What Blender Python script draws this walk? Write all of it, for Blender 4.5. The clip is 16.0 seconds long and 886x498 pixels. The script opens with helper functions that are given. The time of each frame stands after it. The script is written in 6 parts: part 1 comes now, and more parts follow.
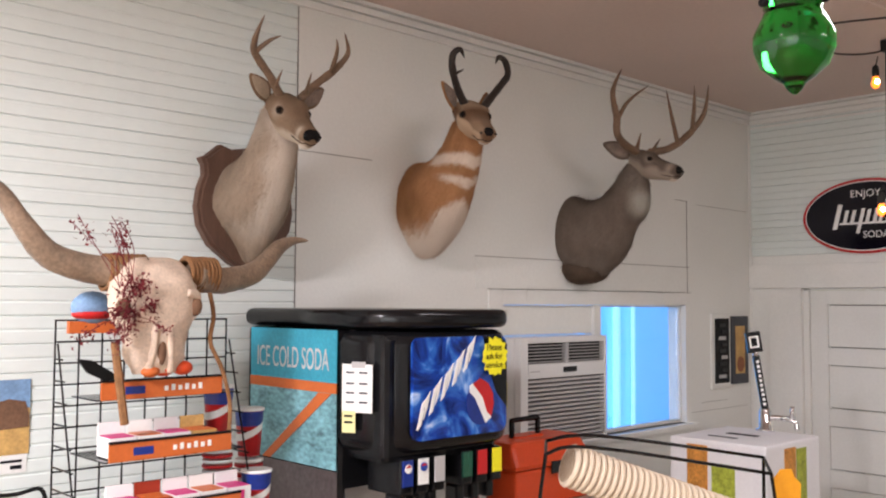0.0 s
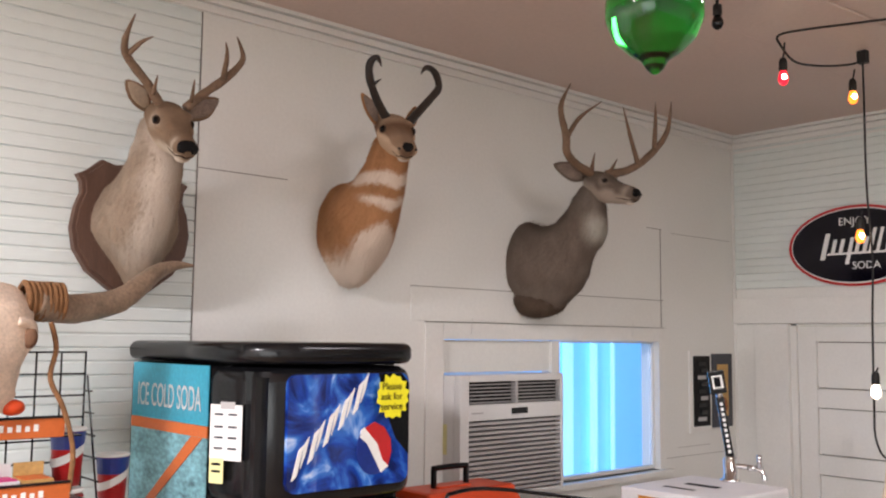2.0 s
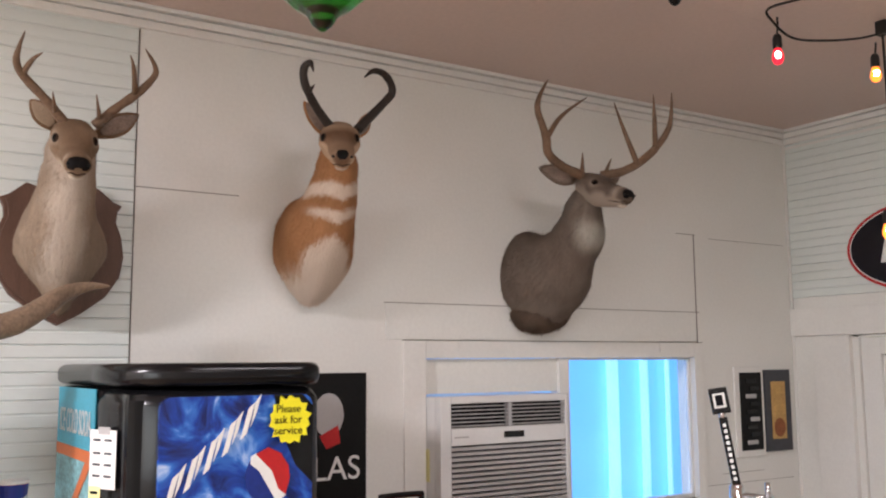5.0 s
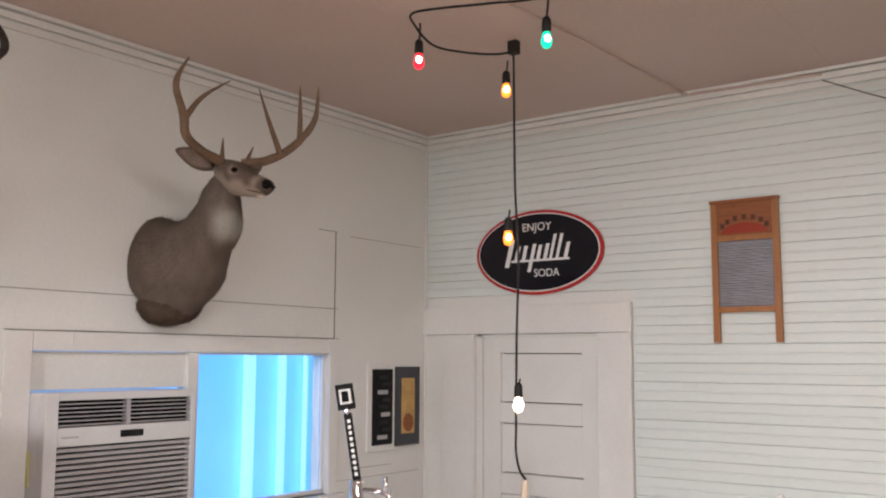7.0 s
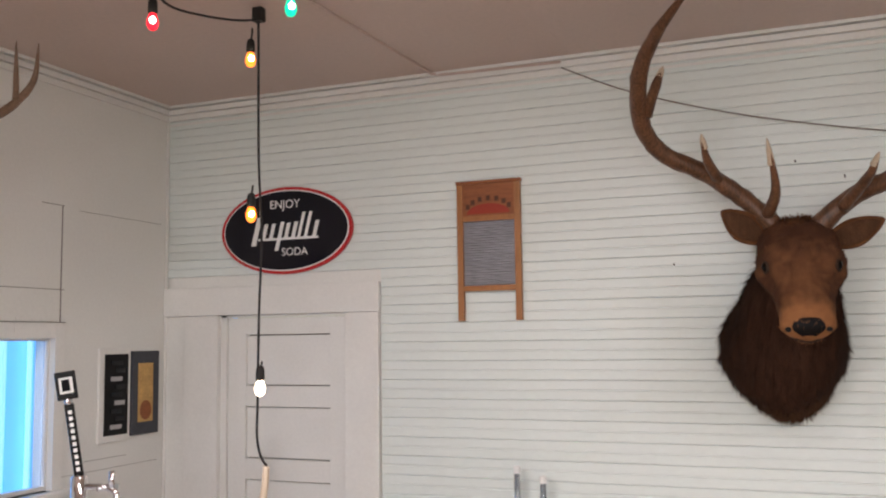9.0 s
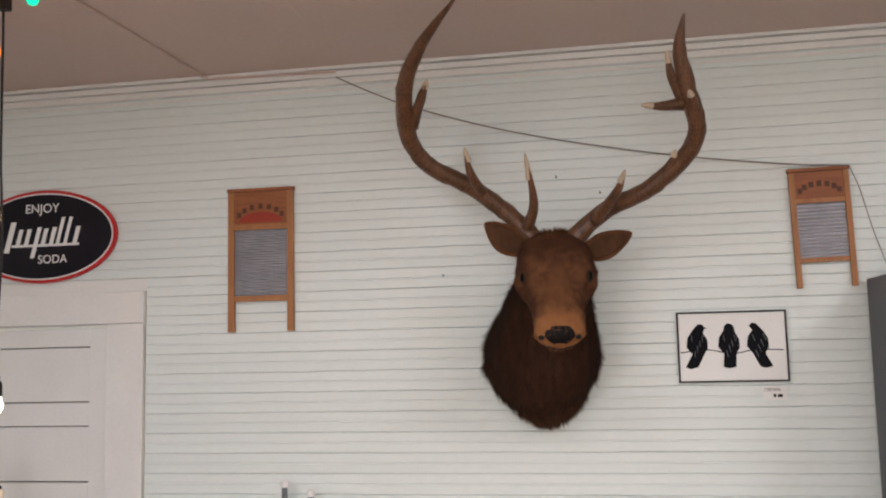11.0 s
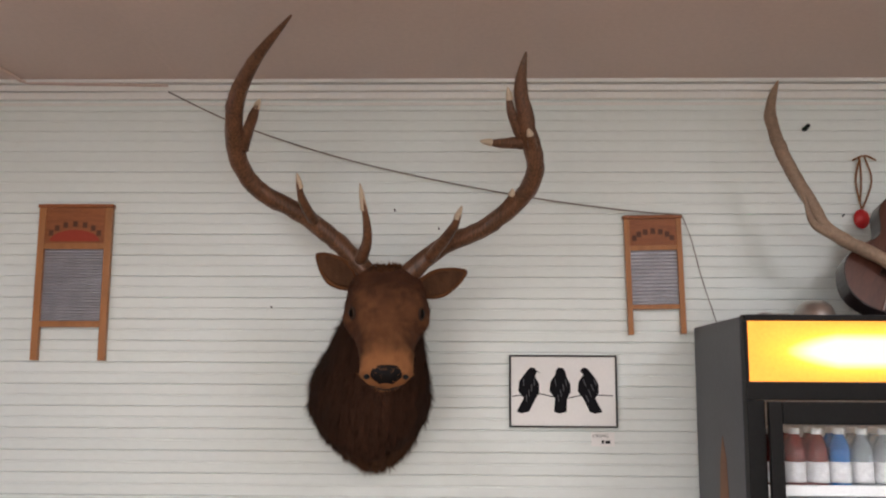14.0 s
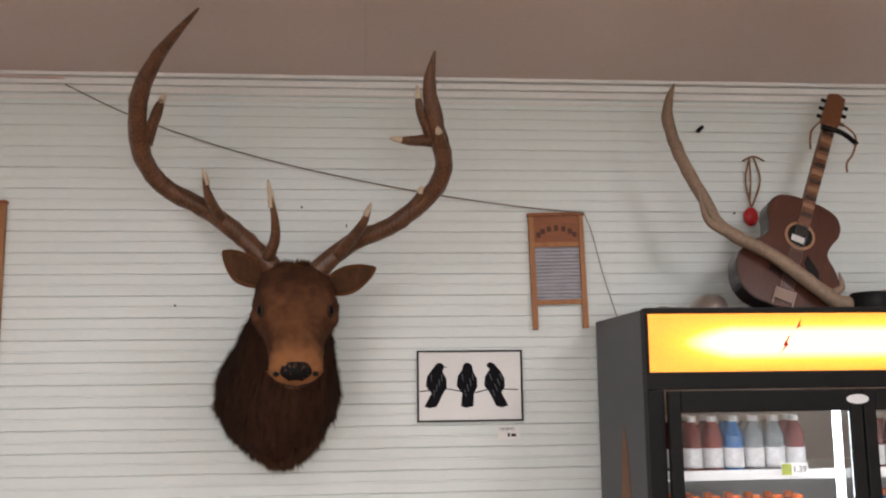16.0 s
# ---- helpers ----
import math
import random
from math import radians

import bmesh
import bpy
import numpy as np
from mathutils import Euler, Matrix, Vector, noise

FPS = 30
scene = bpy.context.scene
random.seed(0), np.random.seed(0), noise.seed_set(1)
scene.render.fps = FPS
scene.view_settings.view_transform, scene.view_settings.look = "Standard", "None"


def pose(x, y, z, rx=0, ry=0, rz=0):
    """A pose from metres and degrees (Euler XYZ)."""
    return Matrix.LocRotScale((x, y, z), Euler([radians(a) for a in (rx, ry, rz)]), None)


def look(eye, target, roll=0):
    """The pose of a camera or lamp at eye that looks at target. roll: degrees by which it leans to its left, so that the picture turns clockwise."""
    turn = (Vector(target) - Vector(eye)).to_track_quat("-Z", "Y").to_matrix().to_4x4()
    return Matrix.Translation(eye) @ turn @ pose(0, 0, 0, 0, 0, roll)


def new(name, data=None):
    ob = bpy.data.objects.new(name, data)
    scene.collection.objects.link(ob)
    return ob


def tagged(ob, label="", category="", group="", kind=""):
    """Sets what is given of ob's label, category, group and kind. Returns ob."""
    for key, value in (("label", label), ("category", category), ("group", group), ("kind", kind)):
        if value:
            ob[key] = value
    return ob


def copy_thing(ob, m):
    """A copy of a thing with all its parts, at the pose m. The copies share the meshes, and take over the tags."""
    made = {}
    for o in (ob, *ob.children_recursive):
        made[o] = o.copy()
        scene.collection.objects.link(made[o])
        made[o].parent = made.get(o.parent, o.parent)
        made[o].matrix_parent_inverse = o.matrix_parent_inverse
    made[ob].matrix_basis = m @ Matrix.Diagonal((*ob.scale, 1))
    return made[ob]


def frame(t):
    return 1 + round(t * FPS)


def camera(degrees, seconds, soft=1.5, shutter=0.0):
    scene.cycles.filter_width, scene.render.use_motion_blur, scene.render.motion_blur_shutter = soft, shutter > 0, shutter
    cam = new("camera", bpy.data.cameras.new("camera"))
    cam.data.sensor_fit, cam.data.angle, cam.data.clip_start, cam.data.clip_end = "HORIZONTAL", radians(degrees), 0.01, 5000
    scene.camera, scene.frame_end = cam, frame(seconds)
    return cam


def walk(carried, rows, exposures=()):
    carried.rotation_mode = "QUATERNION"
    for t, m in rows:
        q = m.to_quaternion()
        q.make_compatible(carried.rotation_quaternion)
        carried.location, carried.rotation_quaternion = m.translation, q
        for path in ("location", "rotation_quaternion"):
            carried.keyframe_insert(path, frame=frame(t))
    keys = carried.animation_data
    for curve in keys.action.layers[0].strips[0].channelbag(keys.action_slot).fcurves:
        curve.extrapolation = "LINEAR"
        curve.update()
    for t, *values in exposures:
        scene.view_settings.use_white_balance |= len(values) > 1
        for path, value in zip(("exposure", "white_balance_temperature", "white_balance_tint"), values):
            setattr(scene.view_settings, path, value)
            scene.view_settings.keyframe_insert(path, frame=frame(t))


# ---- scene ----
import itertools

cam = camera(50.83, 16.0, soft=2.1)

PATH = [
    (0, (3.087, -5.746, 1.923), (1.638, -4.371, 2.039), 0.28),
    (0.5, (3.003, -5.628, 1.901), (1.653, -4.163, 2.086), 1.85),
    (1, (2.957, -5.525, 1.903), (1.665, -4.003, 2.024), -0.51),
    (1.5, (3.024, -5.383, 1.905), (1.618, -3.974, 2.094), -0.78),
    (2, (3.103, -5.189, 1.914), (1.618, -3.864, 2.108), 0.58),
    (2.5, (3.106, -5.034, 1.914), (1.597, -3.738, 2.127), -1.61),
    (3, (3.080, -4.873, 1.922), (1.486, -3.685, 2.141), -0.98),
    (3.2, (3.105, -4.806, 1.920), (1.493, -3.638, 2.116), -1.32),
    (5.3, (3.356, -4.424, 1.880), (1.684, -3.355, 2.127), -0.40),
    (5.5, (3.339, -4.392, 1.869), (1.734, -3.226, 2.118), -0.20),
    (6, (3.319, -4.358, 1.874), (1.875, -2.998, 2.125), 0.14),
    (6.5, (3.320, -4.337, 1.887), (2.036, -2.823, 2.129), 0.33),
    (7, (3.338, -4.316, 1.890), (2.152, -2.723, 2.125), 0.25),
    (7.5, (3.331, -4.295, 1.901), (2.244, -2.631, 2.133), 0.27),
    (8, (3.344, -4.282, 1.893), (2.384, -2.543, 2.127), -0.27),
    (8.5, (3.339, -4.231, 1.906), (2.486, -2.434, 2.129), -0.09),
    (9, (3.335, -4.197, 1.892), (2.592, -2.348, 2.083), -0.80),
    (9.5, (3.352, -4.203, 1.882), (2.720, -2.312, 2.046), -1.09),
    (10, (3.363, -4.133, 1.889), (2.841, -2.208, 2.050), -1.33),
    (10.2, (3.380, -4.143, 1.882), (2.915, -2.204, 2.050), -1.07),
    (12.3, (3.606, -3.974, 1.865), (3.352, -2.008, 2.131), -1.41),
    (12.5, (3.600, -3.951, 1.870), (3.380, -1.981, 2.131), -0.95),
    (13, (3.585, -3.956, 1.873), (3.431, -1.980, 2.138), 0.41),
    (13.5, (3.552, -3.937, 1.883), (3.468, -1.957, 2.151), 0.64),
    (14, (3.572, -3.950, 1.880), (3.525, -1.972, 2.168), 0.32),
    (14.5, (3.565, -3.948, 1.887), (3.592, -1.971, 2.187), 0.32),
    (15, (3.537, -3.952, 1.885), (3.636, -1.976, 2.178), 0.12),
    (15.5, (3.551, -3.976, 1.880), (3.693, -2.005, 2.186), 0.12),
    (16, (3.527, -3.973, 1.866), (3.700, -2.001, 2.152), -0.71),
]
walk(cam, [(t, look(eye, target, roll)) for t, eye, target, roll in PATH], exposures=[(0, 0.05), (1.5, 0.15), (3.0, 0.15), (5.5, 0.17), (10, 0.1), (12.5, 0.06), (16, 0.02)])

# ---- light ----
world = bpy.data.worlds.new("World")
scene.world = world
world.use_nodes = True
sky = world.node_tree.nodes.new("ShaderNodeTexSky")
sky.sky_type, sky.sun_disc = "NISHITA", False
sky.sun_elevation, sky.sun_rotation = radians(40), radians(160)
wbg = world.node_tree.nodes["Background"]
wbg.inputs["Strength"].default_value = 0.1
world.node_tree.links.new(sky.outputs[0], wbg.inputs["Color"])


CEIL = 3.20


def area_lamp(x, y, z, sx, sy, watts, colour, rot=(0, 0, 0)):
    d = bpy.data.lights.new("tube_light", "AREA")
    d.shape, d.size, d.size_y, d.energy, d.color = "RECTANGLE", sx, sy, watts, colour
    ob = new("tube_light", d)
    ob.matrix_world = pose(x, y, z, *rot)
    return ob


TUBES = [(2.40, -2.70), (5.6, -2.6), (1.7, -7.0), (5.6, -6.6)]
TUBE_WATTS = [22, 33, 255, 30]
for (tx, ty), w in zip(TUBES, TUBE_WATTS):
    area_lamp(tx, ty, CEIL - 0.11, 0.28, 1.15, w, (1.0, 0.935, 0.985))
# daylight from the shop front behind the walker
area_lamp(4.4, -8.9, 1.7, 3.2, 1.9, 90, (0.90, 0.95, 1.0), (90, 0, 0))

# ---- materials ----


def mat(name, colour, rough=0.5, metal=0.0, vary=0.12, scale=6.0, fine=90.0, bump=0.15, stretch=(1, 1, 1), rand=0.0, emit=None, power=0.0, coat=0.0, spec=0.35):
    m = bpy.data.materials.new(name)
    m.use_nodes = True
    nt = m.node_tree
    n, l = nt.nodes, nt.links
    b = n["Principled BSDF"]
    b.inputs["Roughness"].default_value = rough
    b.inputs["Metallic"].default_value = metal
    b.inputs["Coat Weight"].default_value = coat
    b.inputs["Specular IOR Level"].default_value = spec
    tc = n.new("ShaderNodeTexCoord")
    mp = n.new("ShaderNodeMapping")
    mp.inputs["Scale"].default_value = stretch
    l.new(tc.outputs["Object"], mp.inputs["Vector"])
    big, small = n.new("ShaderNodeTexNoise"), n.new("ShaderNodeTexNoise")
    for node, s in ((big, scale), (small, fine)):
        node.inputs["Scale"].default_value = s
        node.inputs["Detail"].default_value = 5
        l.new(mp.outputs[0], node.inputs["Vector"])
    add = n.new("ShaderNodeMath")
    add.operation = "ADD"
    l.new(big.outputs["Fac"], add.inputs[0])
    l.new(small.outputs["Fac"], add.inputs[1])
    last = add
    if rand:
        oi = n.new("ShaderNodeObjectInfo")
        mul = n.new("ShaderNodeMath")
        mul.operation = "MULTIPLY"
        mul.inputs[1].default_value = rand
        l.new(oi.outputs["Random"], mul.inputs[0])
        add2 = n.new("ShaderNodeMath")
        add2.operation = "ADD"
        l.new(add.outputs[0], add2.inputs[0])
        l.new(mul.outputs[0], add2.inputs[1])
        last = add2
    ramp = n.new("ShaderNodeMapRange")
    ramp.inputs["From Min"].default_value, ramp.inputs["From Max"].default_value = 0.6, 1.4 + rand
    l.new(last.outputs[0], ramp.inputs["Value"])
    mix = n.new("ShaderNodeMix")
    mix.data_type = "RGBA"
    lo = tuple(max(0.0, c * (1 - vary)) for c in colour)
    hi = tuple(min(1.0, c * (1 + vary)) for c in colour)
    mix.inputs["A"].default_value, mix.inputs["B"].default_value = (*lo, 1), (*hi, 1)
    l.new(ramp.outputs[0], mix.inputs["Factor"])
    l.new(mix.outputs["Result"], b.inputs["Base Color"])
    if bump:
        bp = n.new("ShaderNodeBump")
        bp.inputs["Strength"].default_value, bp.inputs["Distance"].default_value = bump, 0.004
        l.new(small.outputs["Fac"], bp.inputs["Height"])
        l.new(bp.outputs[0], b.inputs["Normal"])
    if emit:
        b.inputs["Emission Color"].default_value = (*emit, 1)
        b.inputs["Emission Strength"].default_value = power
    return m


def glass_mat(name, colour, rough=0.02, ior=1.45):
    m = bpy.data.materials.new(name)
    m.use_nodes = True
    b = m.node_tree.nodes["Principled BSDF"]
    b.inputs["Base Color"].default_value = (*colour, 1)
    b.inputs["Roughness"].default_value, b.inputs["IOR"].default_value = rough, ior
    b.inputs["Transmission Weight"].default_value = 1.0
    return m


M = {
    "paint": mat("painted_boards", (0.735, 0.79, 0.765), 0.38, vary=0.05, scale=2.2, fine=60, bump=0.08, stretch=(0.4, 1, 1), rand=0.25),
    "panel": mat("painted_panel", (0.785, 0.785, 0.75), 0.45, vary=0.05, scale=1.6, fine=70, bump=0.08),
    "trim": mat("painted_trim", (0.79, 0.785, 0.752), 0.36, vary=0.05, scale=4, fine=70, bump=0.06),
    "crack": mat("dark_gap", (0.22, 0.20, 0.18), 0.9, bump=0),
    "ceil": mat("ceiling_paint", (0.60, 0.475, 0.42), 0.42, vary=0.07, scale=1.3, fine=45, bump=0.06),
    "floor": mat("wood_floor", (0.25, 0.16, 0.09), 0.4, vary=0.3, scale=3, fine=50, stretch=(6, 0.5, 1)),
    "shelfwood": mat("counter_laminate", (0.42, 0.36, 0.28), 0.4, vary=0.1),
    "oak": mat("oiled_washboard_wood", (0.36, 0.15, 0.05), 0.42, vary=0.25, scale=9, fine=120, stretch=(6, 6, 0.6)),
    "oakdark": mat("dark_washboard_wood", (0.27, 0.09, 0.03), 0.45, vary=0.3, scale=9, fine=100, stretch=(0.7, 4, 6)),
    "redprint": mat("red_print", (0.32, 0.035, 0.015), 0.5),
    "darkprint": mat("dark_print", (0.10, 0.035, 0.015), 0.6),
    "zinc": mat("galvanised_metal", (0.46, 0.46, 0.49), 0.42, metal=0.75, vary=0.2, scale=14, fine=200),
    "black": mat("black_plastic", (0.006, 0.006, 0.007), 0.2, vary=0.3, bump=0.04, spec=0.3),
    "blackmatte": mat("black_matte", (0.008, 0.008, 0.008), 0.5, vary=0.3, spec=0.15),
    "rubber": mat("black_cable", (0.012, 0.011, 0.010), 0.55, vary=0.2),
    "white": mat("white_paper", (0.8, 0.8, 0.78), 0.6, vary=0.04, bump=0.03),
    "whiteplastic": mat("white_plastic", (0.72, 0.72, 0.71), 0.35, vary=0.04, bump=0.03),
    "greyplastic": mat("grey_plastic", (0.45, 0.44, 0.44), 0.4, vary=0.05),
    "steel": mat("brushed_steel", (0.55, 0.54, 0.53), 0.28, metal=0.95, vary=0.12, stretch=(1, 1, 12)),
    "darksteel": mat("dull_dark_steel", (0.16, 0.13, 0.13), 0.38, metal=0.7, vary=0.35, scale=5, fine=60),
    "chrome": mat("chrome", (0.78, 0.78, 0.8), 0.08, metal=1.0, vary=0.03, bump=0),
    "teal": mat("teal_print", (0.035, 0.30, 0.42), 0.4, vary=0.25, scale=5),
    "ice": mat("ice_print", (0.16, 0.34, 0.38), 0.4, vary=0.75, scale=9, fine=40, stretch=(1, 1, 2)),
    "orange": mat("orange_print", (0.55, 0.13, 0.03), 0.45, vary=0.12),
    "orangeplastic": mat("orange_plastic", (0.62, 0.065, 0.015), 0.38, vary=0.1),
    "blue": mat("blue_print", (0.012, 0.06, 0.34), 0.3, vary=0.75, scale=14, fine=60, coat=0.3),
    "deepblue": mat("deep_blue_print", (0.01, 0.03, 0.22), 0.3, vary=0.2, coat=0.3),
    "red": mat("red_paint", (0.50, 0.018, 0.02), 0.35, vary=0.12),
    "yellow": mat("yellow_card", (0.85, 0.78, 0.02), 0.55, vary=0.05),
    "postit": mat("pale_yellow_note", (0.75, 0.72, 0.35), 0.6, vary=0.05),
    "tag": mat("orange_tag", (0.85, 0.36, 0.02), 0.55, vary=0.06),
    "ink": mat("ink", (0.010, 0.010, 0.012), 0.7, spec=0.05),
    "feather": mat("grey_feather_print", (0.11, 0.11, 0.12), 0.7, spec=0.05),
    "enamel": mat("black_enamel", (0.004, 0.003, 0.008), 0.1, vary=0.3, bump=0, spec=0.35),
    "slate": mat("fridge_grey", (0.05, 0.053, 0.064), 0.4, vary=0.22, scale=3, fine=40),
    "rust": mat("rust_wear", (0.22, 0.11, 0.06), 0.7, vary=0.3),
    "antler": mat("antler", (0.115, 0.054, 0.028), 0.34, vary=0.8, scale=8, fine=70, stretch=(2, 2, 0.7), bump=0.5),
    "antlertip": mat("antler_tip", (0.55, 0.45, 0.33), 0.45, vary=0.2),
    "deerantler": mat("deer_antler", (0.17, 0.105, 0.065), 0.5, vary=0.4, scale=12, fine=90, bump=0.4),
    "shedantler": mat("shed_antler", (0.25, 0.175, 0.12), 0.55, vary=0.3, scale=7, fine=80, bump=0.3),
    "pronghorn": mat("horn_black", (0.03, 0.022, 0.018), 0.45, vary=0.4, fine=120, bump=0.5),
    "elkneck": mat("elk_mane", (0.046, 0.020, 0.011), 0.85, vary=0.6, scale=10, fine=160, stretch=(3, 3, 0.6), bump=0.8, spec=0.15),
    "elkbase": mat("elk_brisket_fur", (0.085, 0.04, 0.02), 0.85, vary=0.5, scale=10, fine=160, stretch=(3, 3, 0.6), bump=0.8, spec=0.15),
    "elkface": mat("elk_face_fur", (0.12, 0.05, 0.02), 0.8, vary=0.45, scale=11, fine=170, stretch=(2, 2, 0.7), bump=0.6, spec=0.15),
    "elkmuzzle": mat("elk_muzzle_fur", (0.30, 0.14, 0.06), 0.75, vary=0.3, scale=14, fine=170, bump=0.4, spec=0.2),
    "deerfur": mat("deer_fur", (0.37, 0.28, 0.20), 0.85, vary=0.28, scale=8, fine=200, stretch=(2, 2, 0.7), bump=0.5, spec=0.15),
    "deerface": mat("deer_face_fur", (0.20, 0.125, 0.075), 0.85, vary=0.35, scale=12, fine=200, bump=0.5, spec=0.15),
    "deerwhite": mat("white_fur", (0.60, 0.52, 0.43), 0.85, vary=0.18, scale=9, fine=200, bump=0.5, spec=0.15),
    "mulefur": mat("mule_deer_fur", (0.165, 0.125, 0.095), 0.88, vary=0.38, scale=9, fine=200, stretch=(2, 2, 0.7), bump=0.6, spec=0.12),
    "mulebase": mat("mule_deer_brisket", (0.105, 0.072, 0.052), 0.88, vary=0.4, scale=9, fine=200, bump=0.6, spec=0.12),
    "tanfur": mat("pronghorn_tan_fur", (0.38, 0.19, 0.085), 0.85, vary=0.25, scale=8, fine=200, stretch=(2, 2, 0.7), bump=0.5, spec=0.15),
    "darkfur": mat("dark_fur", (0.045, 0.027, 0.018), 0.85, vary=0.5, scale=10, fine=200, bump=0.5, spec=0.15),
    "earinner": mat("ear_inner", (0.24, 0.18, 0.145), 0.85, vary=0.4, scale=25, fine=160, bump=0.4),
    "eye": mat("glass_eye", (0.006, 0.004, 0.003), 0.1, bump=0, spec=0.12),
    "nosepad": mat("nose_pad", (0.006, 0.005, 0.005), 0.5, vary=0.4, fine=200, spec=0.1),
    "shield": mat("walnut_shield", (0.12, 0.066, 0.046), 0.55, vary=0.25, scale=7, stretch=(5, 5, 0.6)),
    "bone": mat("bleached_bone", (0.66, 0.52, 0.41), 0.65, vary=0.25, scale=16, fine=120, bump=0.5),
    "bonehole": mat("bone_hollow", (0.16, 0.085, 0.05), 0.9, vary=0.4),
    "cowhorn": mat("cow_horn", (0.25, 0.175, 0.12), 0.42, vary=0.45, scale=9, fine=90, bump=0.3),
    "rope": mat("braided_rope", (0.23, 0.11, 0.045), 0.85, vary=0.4, scale=40, fine=200, bump=0.7),
    "burgundy": mat("dried_flowers", (0.14, 0.015, 0.02), 0.85, vary=0.5, scale=40),
    "guitar": mat("guitar_sunburst", (0.075, 0.028, 0.018), 0.28, vary=0.4, scale=3.0, fine=60, stretch=(8, 1, 0.8), coat=0.4),
    "guitarside": mat("guitar_dark_edge", (0.02, 0.010, 0.008), 0.3, coat=0.4),
    "neckwood": mat("guitar_neck", (0.17, 0.065, 0.03), 0.4, vary=0.3),
    "fretlight": mat("fret_inlay", (0.35, 0.19, 0.10), 0.4, vary=0.15),
    "cream": mat("cream_paper_cups", (0.72, 0.60, 0.46), 0.55, vary=0.08),
    "gap": mat("cup_shadow_brown", (0.28, 0.19, 0.12), 0.7),
    "greenglass": glass_mat("green_glass", (0.02, 0.40, 0.04), 0.03),
    "glass": glass_mat("clear_glass", (0.95, 0.97, 0.97), 0.0),
    "bottle_red": mat("red_drink", (0.25, 0.03, 0.025), 0.12, vary=0.2, coat=0.6),
    "bottle_clear": mat("clear_drink", (0.55, 0.62, 0.66), 0.1, vary=0.1, coat=0.6),
    "bottle_blue": mat("blue_drink", (0.02, 0.20, 0.55), 0.12, vary=0.2, coat=0.6),
    "bottle_green": mat("green_drink", (0.03, 0.16, 0.10), 0.12, vary=0.2, coat=0.6),
    "bottle_label": mat("bottle_label", (0.55, 0.55, 0.55), 0.4, vary=0.25, scale=30),
    "cap": mat("orange_cap", (0.70, 0.14, 0.03), 0.4),
    "ciderbox": mat("printed_carton", (0.74, 0.73, 0.75), 0.45, vary=0.06),
    "fruit": mat("fruit_print", (0.55, 0.24, 0.05), 0.5, vary=0.5, scale=22),
    "fruitgreen": mat("green_fruit_print", (0.35, 0.40, 0.05), 0.5, vary=0.5, scale=24),
    "pink": mat("pink_print", (0.55, 0.03, 0.18), 0.5),
    "straw": mat("straw_print", (0.55, 0.34, 0.12), 0.5, vary=0.3, scale=18),
    "sky_print": mat("sky_print", (0.18, 0.30, 0.48), 0.5, vary=0.4, scale=8),
    "lampwhite": mat("tube_diffuser", (0.8, 0.8, 0.78), 0.4, emit=(1.0, 0.95, 0.88), power=4.0),
    "signlight": mat("lit_sign", (0.8, 0.5, 0.1), 0.3, emit=(1.0, 0.45, 0.02), power=1.2),
    "tubeglow": mat("cooler_tube", (0.9, 0.9, 0.9), 0.3, emit=(0.85, 0.95, 1.0), power=5.0),
    # outdoor daylight put in as emission, with a paler one for its lighter bands
    "outside": mat("daylight_glow", (0.3, 0.5, 0.8), 0.8, emit=(0.10, 0.42, 0.98), power=0.95, bump=0),
    "outpost": mat("pale_daylight_glow", (0.5, 0.7, 0.9), 0.8, emit=(0.30, 0.66, 1.0), power=1.1, bump=0),
    "bulb_red": mat("red_bulb", (0.6, 0.02, 0.04), 0.1, emit=(1.0, 0.015, 0.03), power=2.0, bump=0),
    "bulb_green": mat("green_bulb", (0.02, 0.5, 0.35), 0.1, emit=(0.0, 0.62, 0.34), power=1.4, bump=0),
    "bulb_amber": mat("amber_bulb", (0.8, 0.4, 0.1), 0.1, emit=(1.0, 0.20, 0.015), power=2.4, bump=0),
    "bulb_white": mat("warm_bulb", (0.9, 0.8, 0.7), 0.1, emit=(1.0, 0.72, 0.50), power=9, bump=0),
    "bulb_core": mat("bulb_filament", (1, 0.8, 0.5), 0.2, emit=(1.0, 0.82, 0.55), power=40, bump=0),
    "bulb_blue": mat("blue_bulb", (0.02, 0.2, 0.6), 0.1, emit=(0.02, 0.25, 0.9), power=3, bump=0),
}


def coat_mat(name, base, under):
    """Fur that turns from one natural colour to another where the animal's markings do."""
    m = mat(name, base, 0.85, vary=0.28, scale=9, fine=170, stretch=(2, 2, 0.7), bump=0.55, spec=0.12)
    n, l = m.node_tree.nodes, m.node_tree.links
    b = n["Principled BSDF"]
    old = b.inputs["Base Color"].links[0].from_socket
    at = n.new("ShaderNodeAttribute")
    at.attribute_name = "marking"
    mix = n.new("ShaderNodeMix")
    mix.data_type = "RGBA"
    mix.inputs["B"].default_value = (*under, 1)
    l.new(at.outputs["Fac"], mix.inputs["Factor"])
    l.new(old, mix.inputs["A"])
    l.new(mix.outputs["Result"], b.inputs["Base Color"])
    return m


